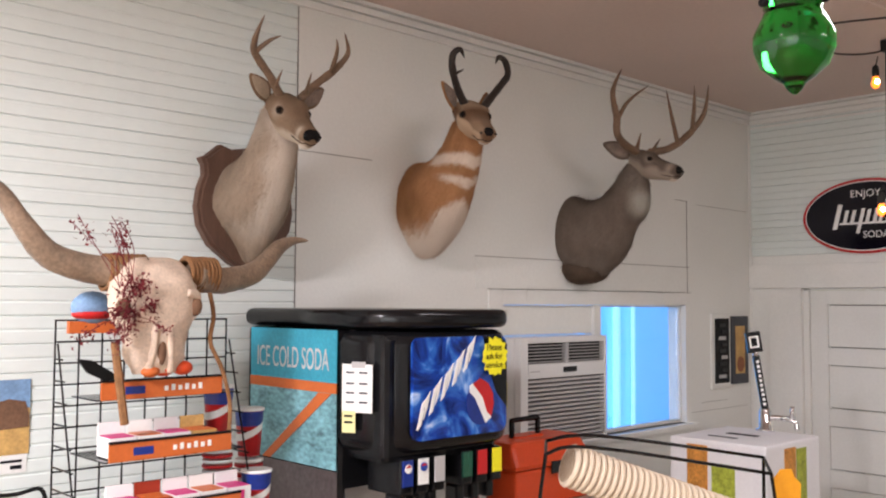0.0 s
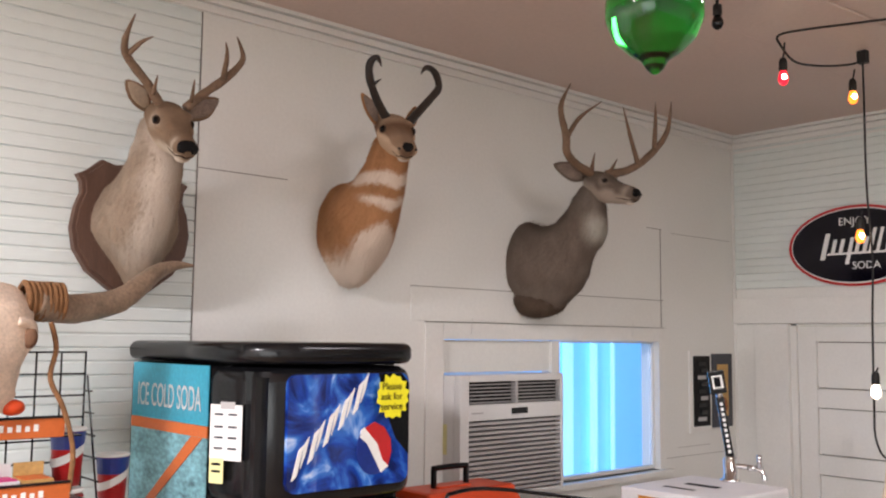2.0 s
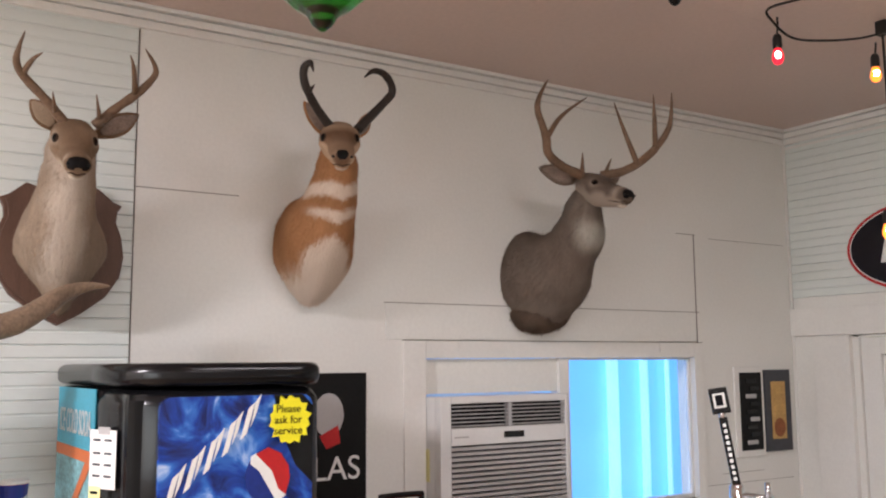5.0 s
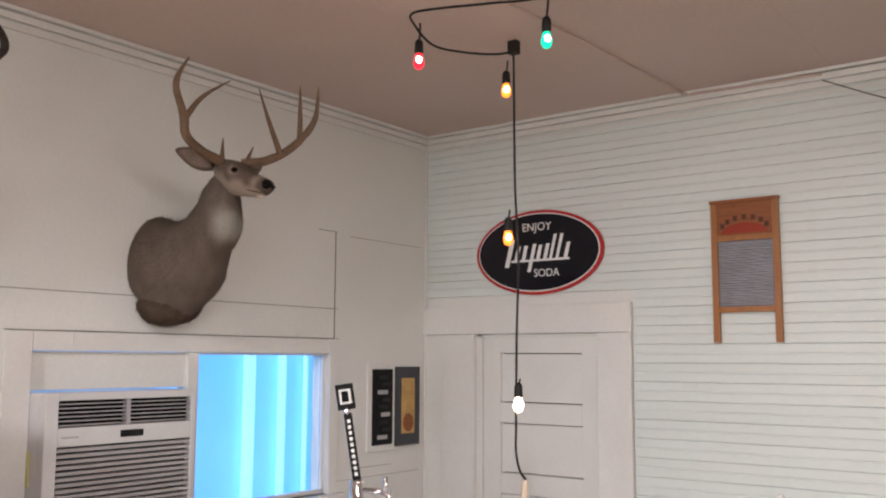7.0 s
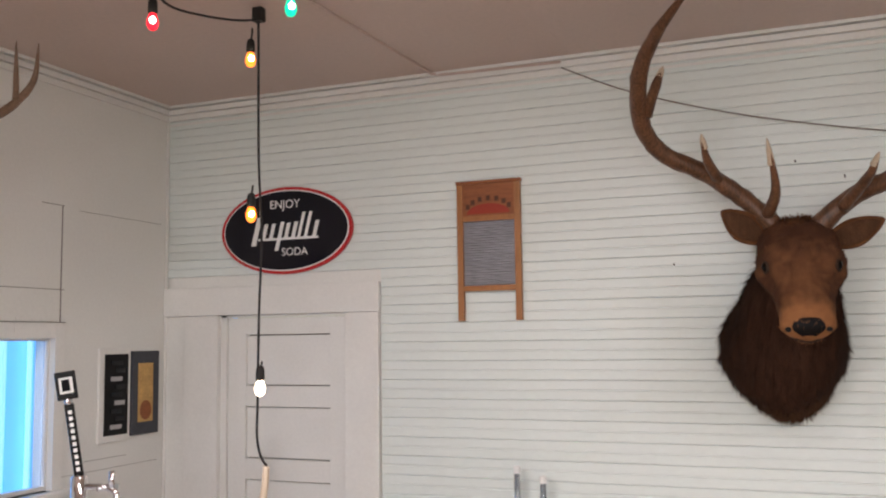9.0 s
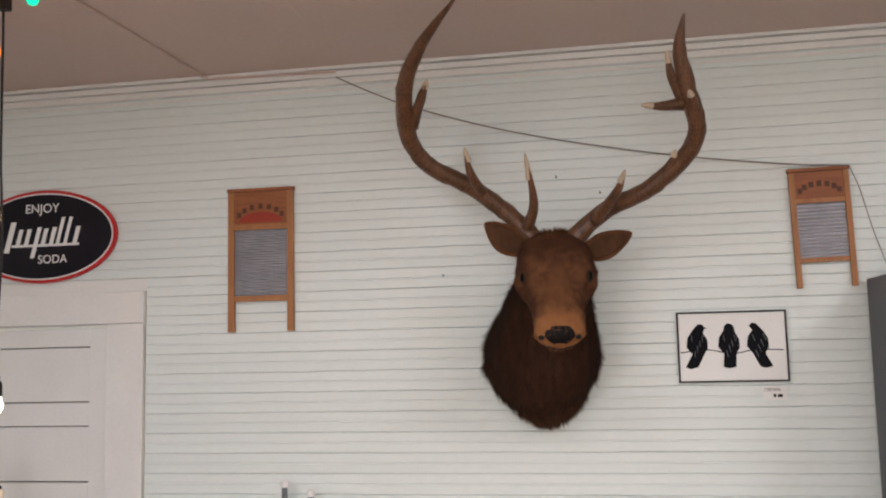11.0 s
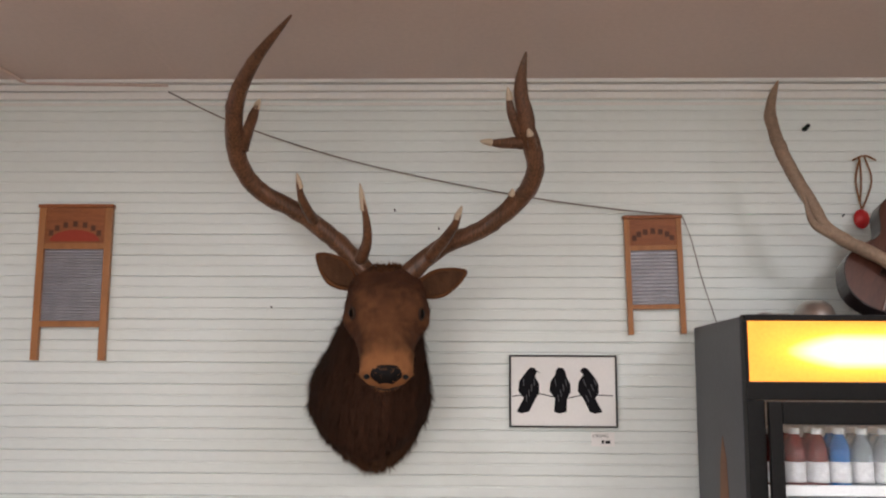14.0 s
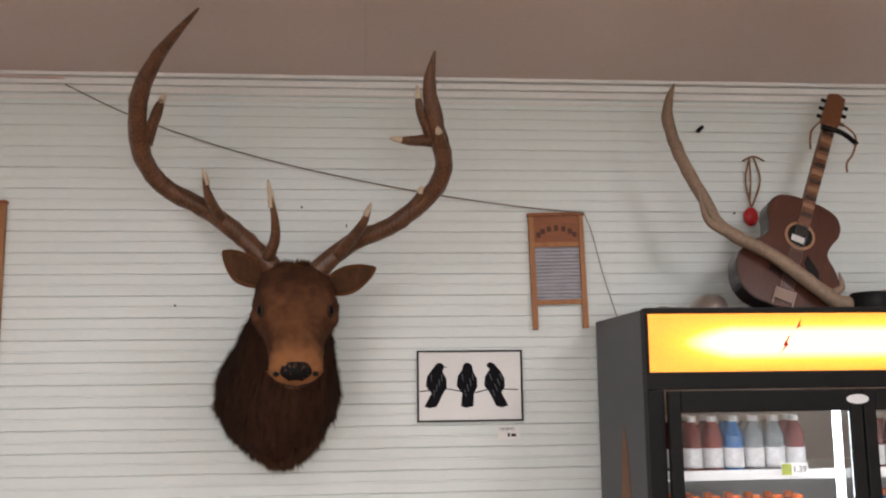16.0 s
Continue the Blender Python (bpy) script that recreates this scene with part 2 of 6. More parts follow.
M["deercoat"] = coat_mat("deer_coat", (0.30, 0.225, 0.165), (0.56, 0.48, 0.40))
M["deerfacecoat"] = coat_mat("deer_face_coat", (0.19, 0.125, 0.08), (0.45, 0.37, 0.29))
M["prongcoat"] = coat_mat("pronghorn_coat", (0.36, 0.175, 0.08), (0.66, 0.55, 0.45))
M["prongface"] = coat_mat("pronghorn_face_coat", (0.14, 0.078, 0.045), (0.48, 0.34, 0.23))
M["mulecoat"] = coat_mat("mule_deer_coat", (0.15, 0.115, 0.092), (0.46, 0.44, 0.38))
M["mulefacecoat"] = coat_mat("mule_deer_face_coat", (0.12, 0.09, 0.07), (0.33, 0.27, 0.22))
M["elkfacecoat"] = coat_mat("elk_face_coat", (0.062, 0.026, 0.014), (0.29, 0.125, 0.05))


def sign_gradient():
    """The lit panel: white where the tubes sit behind it, orange towards its rim."""
    m = M["signlight"]
    n, l = m.node_tree.nodes, m.node_tree.links
    b = n["Principled BSDF"]
    tc = n.new("ShaderNodeTexCoord")
    sep = n.new("ShaderNodeSeparateXYZ")
    l.new(tc.outputs["Generated"], sep.inputs[0])
    dist = []
    for axis, half in ((0, 5.0), (2, 2.2)):
        a = n.new("ShaderNodeMath")
        a.operation = "SUBTRACT"
        a.inputs[1].default_value = 0.5
        l.new(sep.outputs[axis], a.inputs[0])
        c = n.new("ShaderNodeMath")
        c.operation = "ABSOLUTE"
        l.new(a.outputs[0], c.inputs[0])
        e = n.new("ShaderNodeMath")
        e.operation = "SUBTRACT"
        e.inputs[0].default_value = 0.5
        l.new(c.outputs[0], e.inputs[1])
        g = n.new("ShaderNodeMath")
        g.operation = "MULTIPLY"
        g.use_clamp = True
        g.inputs[1].default_value = half
        l.new(e.outputs[0], g.inputs[0])
        dist.append(g)
    mul = n.new("ShaderNodeMath")
    mul.operation = "MULTIPLY"
    l.new(dist[0].outputs[0], mul.inputs[0])
    l.new(dist[1].outputs[0], mul.inputs[1])
    ramp = n.new("ShaderNodeValToRGB")
    ramp.color_ramp.elements[0].color = (0.85, 0.20, 0.0, 1)
    ramp.color_ramp.elements[0].position = 0.05
    mid = ramp.color_ramp.elements.new(0.42)
    mid.color = (1.0, 0.42, 0.01, 1)
    ramp.color_ramp.elements[-1].color = (1.0, 0.93, 0.72, 1)
    ramp.color_ramp.elements[-1].position = 0.72
    l.new(mul.outputs[0], ramp.inputs[0])
    l.new(ramp.outputs[0], b.inputs["Emission Color"])


sign_gradient()


def swirl_mat():
    """Printed blue water: dark and light blue streams with thin white crests."""
    m = mat("blue_swirl_print", (0.01, 0.05, 0.3), 0.22, bump=0, coat=0.4)
    n, l = m.node_tree.nodes, m.node_tree.links
    tc, wave, ramp = n.new("ShaderNodeTexCoord"), n.new("ShaderNodeTexNoise"), n.new("ShaderNodeValToRGB")
    wave.inputs["Scale"].default_value, wave.inputs["Detail"].default_value, wave.inputs["Distortion"].default_value = 7.0, 6.0, 2.2
    l.new(tc.outputs["Object"], wave.inputs["Vector"])
    e = ramp.color_ramp.elements
    e[0].position, e[0].color = 0.36, (0.004, 0.012, 0.10, 1)
    e[1].position, e[1].color = 0.74, (0.55, 0.66, 0.85, 1)
    for at, c in ((0.50, (0.008, 0.05, 0.34, 1)), (0.60, (0.03, 0.15, 0.55, 1)), (0.66, (0.16, 0.32, 0.70, 1))):
        e.new(at).color = c
    l.new(wave.outputs["Fac"], ramp.inputs[0])
    l.new(ramp.outputs[0], n["Principled BSDF"].inputs["Base Color"])
    return m


M["swirl"] = swirl_mat()
for key, clear in (("bottle_red", 0.45), ("bottle_clear", 0.7), ("bottle_blue", 0.45), ("bottle_green", 0.45)):
    M[key].node_tree.nodes["Principled BSDF"].inputs["Transmission Weight"].default_value = clear

# ---- building helpers ----


def thing(name, label, category, loc=(0, 0, 0), rz=0.0, group="", kind=""):
    ob = new(name)
    ob.matrix_world = pose(*loc, 0, 0, rz)
    return tagged(ob, label, category, group, kind)


def part(name, bm, material, parent=None, label="", smooth=False):
    me = bpy.data.meshes.new(name)
    bm.normal_update()
    bm.to_mesh(me)
    bm.free()
    for x in material if isinstance(material, (list, tuple)) else [material]:
        me.materials.append(M[x])
    if smooth:
        me.shade_smooth()
    ob = new(name, me)
    ob.parent = parent
    return tagged(ob, label)


def box(bm, x0, x1, y0, y1, z0, z1, bevel=0.0):
    r = bmesh.ops.create_cube(bm, size=1.0)
    vs = r["verts"]
    for v in vs:
        v.co = Vector(((x0 + x1) / 2 + v.co.x * (x1 - x0), (y0 + y1) / 2 + v.co.y * (y1 - y0), (z0 + z1) / 2 + v.co.z * (z1 - z0)))
    if bevel:
        es = list({e for v in vs for e in v.link_edges})
        bmesh.ops.bevel(bm, geom=es, offset=bevel, segments=2, affect="EDGES", profile=0.6)
    return bm


def boxes(*specs, bevel=0.0):
    bm = bmesh.new()
    for s in specs:
        box(bm, *s, bevel=bevel)
    return bm


def ring_frame(n):
    n = Vector(n).normalized()
    side = Vector((1, 0, 0)) - n * n.x
    if side.length < 0.2:
        side = Vector((0, 0, 1)) - n * n.z
    side.normalize()
    return n, side, n.cross(side)


def spline(pts, per=6):
    out = []
    k = len(pts)
    for i in range(k - 1):
        p = [np.array(pts[min(max(j, 0), k - 1)], float) for j in (i - 1, i, i + 1, i + 2)]
        for s in range(per):
            t = s / per
            out.append(0.5 * (2 * p[1] + (p[2] - p[0]) * t + (2 * p[0] - 5 * p[1] + 4 * p[2] - p[3]) * t * t + (3 * p[1] - p[0] - 3 * p[2] + p[3]) * t ** 3))
    out.append(np.array(pts[-1], float))
    return out


def rings(bm, rows, seg=12, fuzz=0.0, caps=True):
    """A skin over rows of (centre, normal, half width, half height)."""
    made = []
    for c, nrm, rx, ry in rows:
        _, s, u = ring_frame(nrm)
        ring = []
        for k in range(seg):
            a = 2 * math.pi * k / seg
            p = Vector(c) + s * (rx * math.cos(a)) + u * (ry * math.sin(a))
            if fuzz:
                p += (p - Vector(c)).normalized() * fuzz * (noise.noise(p * 24) + 0.6 * noise.noise(p * 60))
            ring.append(bm.verts.new(p))
        made.append(ring)
    faces = []
    for a, b in zip(made, made[1:]):
        for k in range(seg):
            faces.append(bm.faces.new((a[k], a[(k + 1) % seg], b[(k + 1) % seg], b[k])))
    if caps:
        bm.faces.new(list(reversed(made[0])))
        bm.faces.new(made[-1])
    return faces


def tube(bm, pts, radii, seg=10, per=6, flat=1.0, rough=0.0):
    """A round bar along a smooth line; radii: one per point."""
    line = spline(pts, per)
    rad = [float(v) for v in np.interp(np.linspace(0, len(pts) - 1, len(line)), range(len(pts)), radii)]
    made, prev = [], None
    for i, p in enumerate(line):
        d = Vector(line[min(i + 1, len(line) - 1)]) - Vector(line[max(i - 1, 0)])
        d.normalize()
        if prev is None:
            prev = d.orthogonal().normalized()
        s = (prev - d * prev.dot(d)).normalized()
        prev = s
        u = d.cross(s)
        ring = []
        for k in range(seg):
            a = 2 * math.pi * k / seg
            q = Vector(p) + (s * math.cos(a) + u * (math.sin(a) * flat)) * rad[i] * (1 + rough * noise.noise(Vector(p) * 30 + Vector((k * 0.7, 0, 0))))
            ring.append(bm.verts.new(q))
        made.append(ring)
    for a, b in zip(made, made[1:]):
        for k in range(seg):
            bm.faces.new((a[k], a[(k + 1) % seg], b[(k + 1) % seg], b[k]))
    bm.faces.new(list(reversed(made[0])))
    bm.faces.new(made[-1])
    return bm


def bars(*runs, r=0.003, seg=6):
    bm = bmesh.new()
    for pts in runs:
        tube(bm, pts, [r] * len(pts), seg, per=1 if len(pts) == 2 else 5)
    return bm


def ball(bm, c, r, scale=(1, 1, 1), u=14, v=9):
    m = Matrix.Translation(c) @ Matrix.Diagonal((r * scale[0], r * scale[1], r * scale[2], 1))
    bmesh.ops.create_uvsphere(bm, u_segments=u, v_segments=v, radius=1.0, matrix=m)
    return bm


def lathe(bm, profile, seg=20, at=(0, 0, 0)):
    """A turned shape from rows of (radius, height)."""
    made = []
    for r, z in profile:
        made.append([bm.verts.new((at[0] + r * math.cos(2 * math.pi * k / seg), at[1] + r * math.sin(2 * math.pi * k / seg), at[2] + z)) for k in range(seg)])
    for a, b in zip(made, made[1:]):
        for k in range(seg):
            bm.faces.new((a[k], a[(k + 1) % seg], b[(k + 1) % seg], b[k]))
    bm.faces.new(list(reversed(made[0])))
    bm.faces.new(made[-1])
    return bm


def slab(outline, y0, y1):
    """A flat shape in the local xz plane with thickness from y0 (front) to y1."""
    bm = bmesh.new()
    f = [bm.verts.new((x, y0, z)) for x, z in outline]
    b = [bm.verts.new((x, y1, z)) for x, z in outline]
    k = len(outline)
    bm.faces.new(f)
    bm.faces.new(list(reversed(b)))
    for i in range(k):
        bm.faces.new((f[i], b[i], b[(i + 1) % k], f[(i + 1) % k]))
    bmesh.ops.recalc_face_normals(bm, faces=bm.faces)
    return bm


def lettering(text, size, parent, m, material="white", name="lettering", shear=0.0):
    c = bpy.data.curves.new(name, "FONT")
    c.body, c.size, c.extrude, c.align_x, c.align_y, c.shear = text, size, 0.0006, "CENTER", "CENTER", shear
    tmp = new("tmp", c)
    me = bpy.data.meshes.new_from_object(tmp.evaluated_get(bpy.context.evaluated_depsgraph_get()))
    bpy.data.objects.remove(tmp)
    me.name = name
    me.materials.clear()
    me.materials.append(M[material])
    ob = new(name, me)
    ob.parent = parent
    ob.matrix_local = m
    return ob


# ---- the room ----
X1, Y0 = 7.6, -9.0
WIN = (-2.42, -0.80, 1.215, 1.917)
floor = part("floor", boxes((-0.12, X1 + 0.12, Y0 - 0.12, 0.12, -0.1, 0)), "floor")
tagged(floor, "worn brown wooden shop floor", "floor", kind="structure")
ceiling = part("ceiling", boxes(*[(-0.12 + i * 1.22, -0.12 + (i + 1) * 1.22 - 0.0007, Y0 - 0.12 + j * 2.44, Y0 - 0.12 + (j + 1) * 2.44 - 0.0007, CEIL, CEIL + 0.05) for i in range(7) for j in range(4)]), "ceil")
tagged(ceiling, "tan painted panel ceiling with fine seams", "ceiling", kind="structure")
tagged(part("ceiling_deck", boxes((-0.12, X1 + 1, Y0 - 0.2, 0.9, CEIL + 0.052, CEIL + 0.1)), "crack"), "dark deck above the ceiling panels", "ceiling", kind="structure")

# window wall (west), in local axes of a wall: x runs along it to the corner, y goes into it
SEAM = -3.625
west = thing("wall_west", "off-white wall of painted panels and beaded boards", "wall", (0, 0, 0), 90, kind="structure")
part("wall_panel", boxes((SEAM, WIN[0], 0, 0.12, 0, CEIL), (WIN[1], 0.0, 0, 0.12, 0, CEIL), (WIN[0], WIN[1], 0, 0.12, 0, WIN[2]), (WIN[0], WIN[1], 0, 0.12, WIN[3], CEIL)), "panel", west)
part("wall_core", boxes((Y0 - 0.12, SEAM, 0.012, 0.12, 0, CEIL)), "panel", west)
# hairline seams and patches of the old panelling
part("panel_seam", boxes((SEAM - 0.0015, SEAM + 0.0015, -0.0012, 0.001, 0, CEIL), (SEAM, -3.24, -0.001, 0.001, 2.531, 2.534)), "crack", west)
part("panel_seam", boxes((-2.61, -0.75, -0.001, 0.001, 2.146, 2.149), (-0.775, -0.768, -0.001, 0.001, 1.99, 2.552), (-0.90, -0.76, -0.001, 0.001, 2.549, 2.552), (-0.66, -0.05, -0.0008, 0.001, 2.536, 2.538)), "crack", west)
part("panel_seam", boxes((-2.53, -0.745, -0.0105, -0.008, 1.991, 1.994)), "crack", west)
part("panel_seam", boxes((-0.80, -0.06, -0.0008, 0.001, 1.268, 1.270), (-0.62, -0.30, -0.0008, 0.001, 1.32, 1.322)), "crack", west)
part("patch_panel", boxes((-2.605, -0.78, -0.004, 0.0, 1.996, 2.143), bevel=0.001), "panel", west)
for x in (-2.18, -0.98):
    part("hinge_plate", boxes((x - 0.07, x + 0.07, -0.012, -0.009, 1.945, 1.988), (x - 0.06, x + 0.06, -0.007, -0.003, 1.998, 2.016)), "trim", west)

# door wall (north)
DX0, DX1, DTOP = 0.36, 1.115, 2.03
north = thing("wall_north", "off-white wall of narrow beaded boards", "wall", (0, 0, 0), 0, kind="structure")
part("wall_core", boxes((0, DX0, 0.012, 0.12, 0, DTOP), (DX1, X1 + 0.12, 0.012, 0.12, 0, DTOP), (0, X1 + 0.12, 0.012, 0.12, DTOP, CEIL), (-0.12, -0.001, 0.001, 0.12, 0, CEIL)), "panel", north)
part("corner_bead", boxes((0.0005, 0.014, -0.014, -0.0008, 0, CEIL - 0.082), bevel=0.004), "trim", north)
tagged(part("wall_east", boxes((X1, X1 + 0.12, Y0, 0, 0, CEIL)), "panel"), "plain off-white side wall", "wall", kind="structure")
south = part("wall_south", boxes((-0.12, 2.6, Y0 - 0.12, Y0, 0, CEIL), (6.2, X1 + 0.12, Y0 - 0.12, Y0, 0, CEIL), (2.6, 6.2, Y0 - 0.12, Y0, 0, 0.6), (2.6, 6.2, Y0 - 0.12, Y0, 2.8, CEIL)), "panel")
tagged(south, "off-white shop front wall with a wide window", "wall", kind="structure")

# crown mouldings and loose cable along them
crown = thing("trim", "painted crown moulding under the ceiling", "moulding", kind="structure")
for m in range(2):
    part("moulding", boxes(*[((0, X1, -d, 0.0, CEIL - z1, CEIL - z0) if m == 0 else (0.0, d, Y0, -d - 0.002, CEIL - z1, CEIL - z0)) for d, z0, z1 in ((0.046, 0.001, 0.017), (0.030, 0.023, 0.050), (0.014, 0.0175, 0.0225), (0.020, 0.056, 0.084), (0.010, 0.0505, 0.0555))], bevel=0.002), "trim", crown)
part("moulding", boxes((0, X1, -0.008, -0.001, CEIL - 0.110, CEIL - 0.098)), "trim", crown)

# door with its casing
casing = thing("door_casing", "off-white painted wooden door casing", "door frame", kind="structure")
part("jamb_board", boxes((0.14, DX0 - 0.004, -0.022, 0.012, 0, DTOP - 0.002), bevel=0.003), "trim", casing)
part("jamb_board", boxes((DX1 + 0.004, 1.305, -0.022, 0.012, 0, DTOP - 0.002), bevel=0.003), "trim", casing)
part("head_board", boxes((0.002, 1.309, -0.024, 0.012, DTOP, 2.18), bevel=0.003), "trim", casing)
part("side_panel", boxes((0.002, 0.137, -0.004, 0.012, 0, DTOP - 0.003)), "panel", casing)
part("door_stop", boxes((DX0, DX0 + 0.03, 0.012, 0.05, 0, DTOP - 0.002), (DX0, DX1, 0.012, 0.02, DTOP - 0.014, DTOP - 0.002)), "trim", casing)
door = thing("door_1", "closed white five-panel wooden door", "door", (DX0, 0.03, 0), kind="structure")
W = DX1 - DX0
part("stile", boxes((0.032, 0.14, 0, 0.04, 0.01, DTOP - 0.016), bevel=0.002), "trim", door)
part("stile", boxes((W - 0.11, W - 0.003, 0, 0.04, 0.01, DTOP - 0.016), bevel=0.002), "trim", door)
top = DTOP - 0.016
for i in range(6):
    z1 = DTOP - 0.016 if i == 0 else DTOP - 0.104 - 0.377 * i + 0.108
    z0 = DTOP - 0.104 - 0.377 * i if i < 5 else 0.01
    part("rail", boxes((0.14, W - 0.11, 0.001, 0.04, z0, z1), bevel=0.002), "trim", door)
    if i < 5:
        zb = DTOP - 0.104 - 0.377 * (i + 1) + 0.108
        part("door_panel", boxes((0.1405, W - 0.1105, 0.016, 0.034, zb + 0.006, z0 - 0.006), bevel=0.002), "trim", door)
# added dark board that colours the panel gaps like the shade under the rails
part("shade_backing", boxes((0.033, W - 0.004, 0.0405, 0.05, 0.01, top)), "crack", door)
knob = bmesh.new()
tube(knob, [(W - 0.05, 0.0, 1.07), (W - 0.05, -0.03, 1.07), (W - 0.05, -0.045, 1.07), (W - 0.05, -0.07, 1.07)], [0.012, 0.011, 0.028, 0.02], 14)
part("door_knob", knob, "blackmatte", door, "dark metal knob", smooth=True)

# window with its frame
window = thing("window_1", "wide window with a painted frame beside the air conditioner", "window", (0, 0, 0), 90, kind="structure")
part("casing", boxes((-2.52, WIN[0] + 0.005, -0.008, 0.0, 1.10, 1.99), (WIN[1] - 0.005, -0.745, -0.008, 0, 1.10, 1.99), (WIN[0] + 0.006, WIN[1] - 0.006, -0.008, 0, WIN[3], 1.99), bevel=0.001), "trim", window)
part("window_sill", boxes((-2.55, -0.72, -0.05, 0.11, WIN[2] - 0.03, WIN[2]), (-2.50, -0.76, -0.02, 0.0, WIN[2] - 0.10, WIN[2] - 0.031), bevel=0.004), "trim", window)
part("mullion", boxes((-1.69, -1.632, 0.0, 0.07, WIN[2] + 0.001, WIN[3] - 0.001), bevel=0.002), "trim", window)
part("window_frame", boxes((-1.631, -1.618, 0.03, 0.07, 1.217, 1.916), (-0.815, -0.801, 0.03, 0.07, 1.217, 1.916), (-1.617, -0.816, 0.03, 0.07, 1.217, 1.236), (-1.617, -0.816, 0.03, 0.07, 1.906, 1.916)), "trim", window)
part("filler_panel", boxes((WIN[0] + 0.002, -1.691, 0.02, 0.035, 1.766, WIN[3] - 0.002)), "panel", window, "painted board above the air conditioner")
pane = part("pane", boxes((-1.617, -0.816, 0.048, 0.052, 1.237, 1.905)), "glass", window, "clear glass pane")
pane.visible_shadow = False
# glowing sheet and paler upright tubes stand in for the daylight outside
back = thing("backdrop", "plain glowing blue backdrop in place of the daylight outside", "backdrop", (0, 0, 0), 90, kind="structure")
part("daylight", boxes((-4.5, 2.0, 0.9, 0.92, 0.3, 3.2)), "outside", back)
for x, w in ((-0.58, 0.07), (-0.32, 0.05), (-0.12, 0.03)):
    glow_band = bmesh.new()
    tube(glow_band, [(x, 0.86, 0.3), (x + 0.01, 0.86, 1.8), (x, 0.86, 3.2)], [w] * 3, 16, 3, flat=0.5)
    part("glow_band", glow_band, "outpost", back, smooth=True)

# ---- mounted animals ----


def fur(obs, count, length, material, parent, seed=1, flow=(0, 0.35, -0.8), lift=0.22):
    """Short hairs laid along a skin; they keep the markings of the skin and break its outline."""
    r = random.Random(seed)
    bm = bmesh.new()
    me = obs.data
    marks = me.attributes["marking"].data if "marking" in me.attributes else None
    layer = bm.verts.layers.float.new("marking")
    polys = [p for p in me.polygons if len(p.vertices) == 4]
    weights = list(itertools.accumulate(p.area for p in polys))
    flow = Vector(flow).normalized()
    for p in r.choices(polys, cum_weights=weights, k=count):
        n = p.normal.copy()
        vs = [me.vertices[i].co for i in p.vertices]
        c = vs[0].lerp(vs[1], r.random()).lerp(vs[3].lerp(vs[2], r.random()), r.random())
        lay = flow - n * flow.dot(n) + Vector((r.uniform(-0.3, 0.3), r.uniform(-0.2, 0.2), r.uniform(-0.2, 0.2)))
        d = (lay.normalized() + n * lift * r.uniform(0.5, 1.5)).normalized() * length * r.uniform(0.5, 1.2)
        s = d.cross(n).normalized() * length * 0.075
        c = c - n * 0.001
        value = marks[p.vertices[0]].value if marks else 0.0
        q = [bm.verts.new(c - s), bm.verts.new(c + s), bm.verts.new(c + d)]
        for v in q:
            v[layer] = value
        bm.faces.new(q)
    return tagged(part("fur", bm, material, parent), kind="stuff")


def skin(rows, seg=32, per=6, fuzz=0.004, pick=None, taper=None):
    """A smooth body through rows of (x, y, z, half width, half height, tilt); tilt: degrees that the ring leans from upright."""
    line = spline(rows, per)
    bm = bmesh.new()
    out = []
    for x, y, z, rx, rz, tilt in line:
        a = radians(tilt)
        out.append(((x, y, z), (0, -math.cos(a), math.sin(a)), max(rx, 0.004), max(rz, 0.004)))
    faces = rings(bm, out, seg, fuzz)
    if taper:
        for v in bm.verts:
            v.co.x = taper[0] + (v.co.x - taper[0]) * (1 - taper[3] * ease(v.co.z, taper[1], taper[2]))
    bmesh.ops.recalc_face_normals(bm, faces=bm.faces)
    if pick:
        mark = bm.verts.layers.float.new("marking")
        for v in bm.verts:
            v[mark] = pick(v.co)
    return bm


SKULL = [(-0.15, 0.06, 0.06, 0.08), (-0.10, 0.15, 0.17, 0.19), (0.0, 0.20, 0.25, 0.232), (0.14, 0.225, 0.30, 0.248), (0.27, 0.235, 0.315, 0.262), (0.36, 0.205, 0.305, 0.262), (0.46, 0.168, 0.275, 0.222), (0.58, 0.146, 0.232, 0.176), (0.70, 0.136, 0.198, 0.152), (0.82, 0.132, 0.175, 0.142), (0.91, 0.128, 0.152, 0.138), (0.965, 0.112, 0.120, 0.118), (1.0, 0.078, 0.080, 0.088), (1.02, 0.030, 0.032, 0.04)]


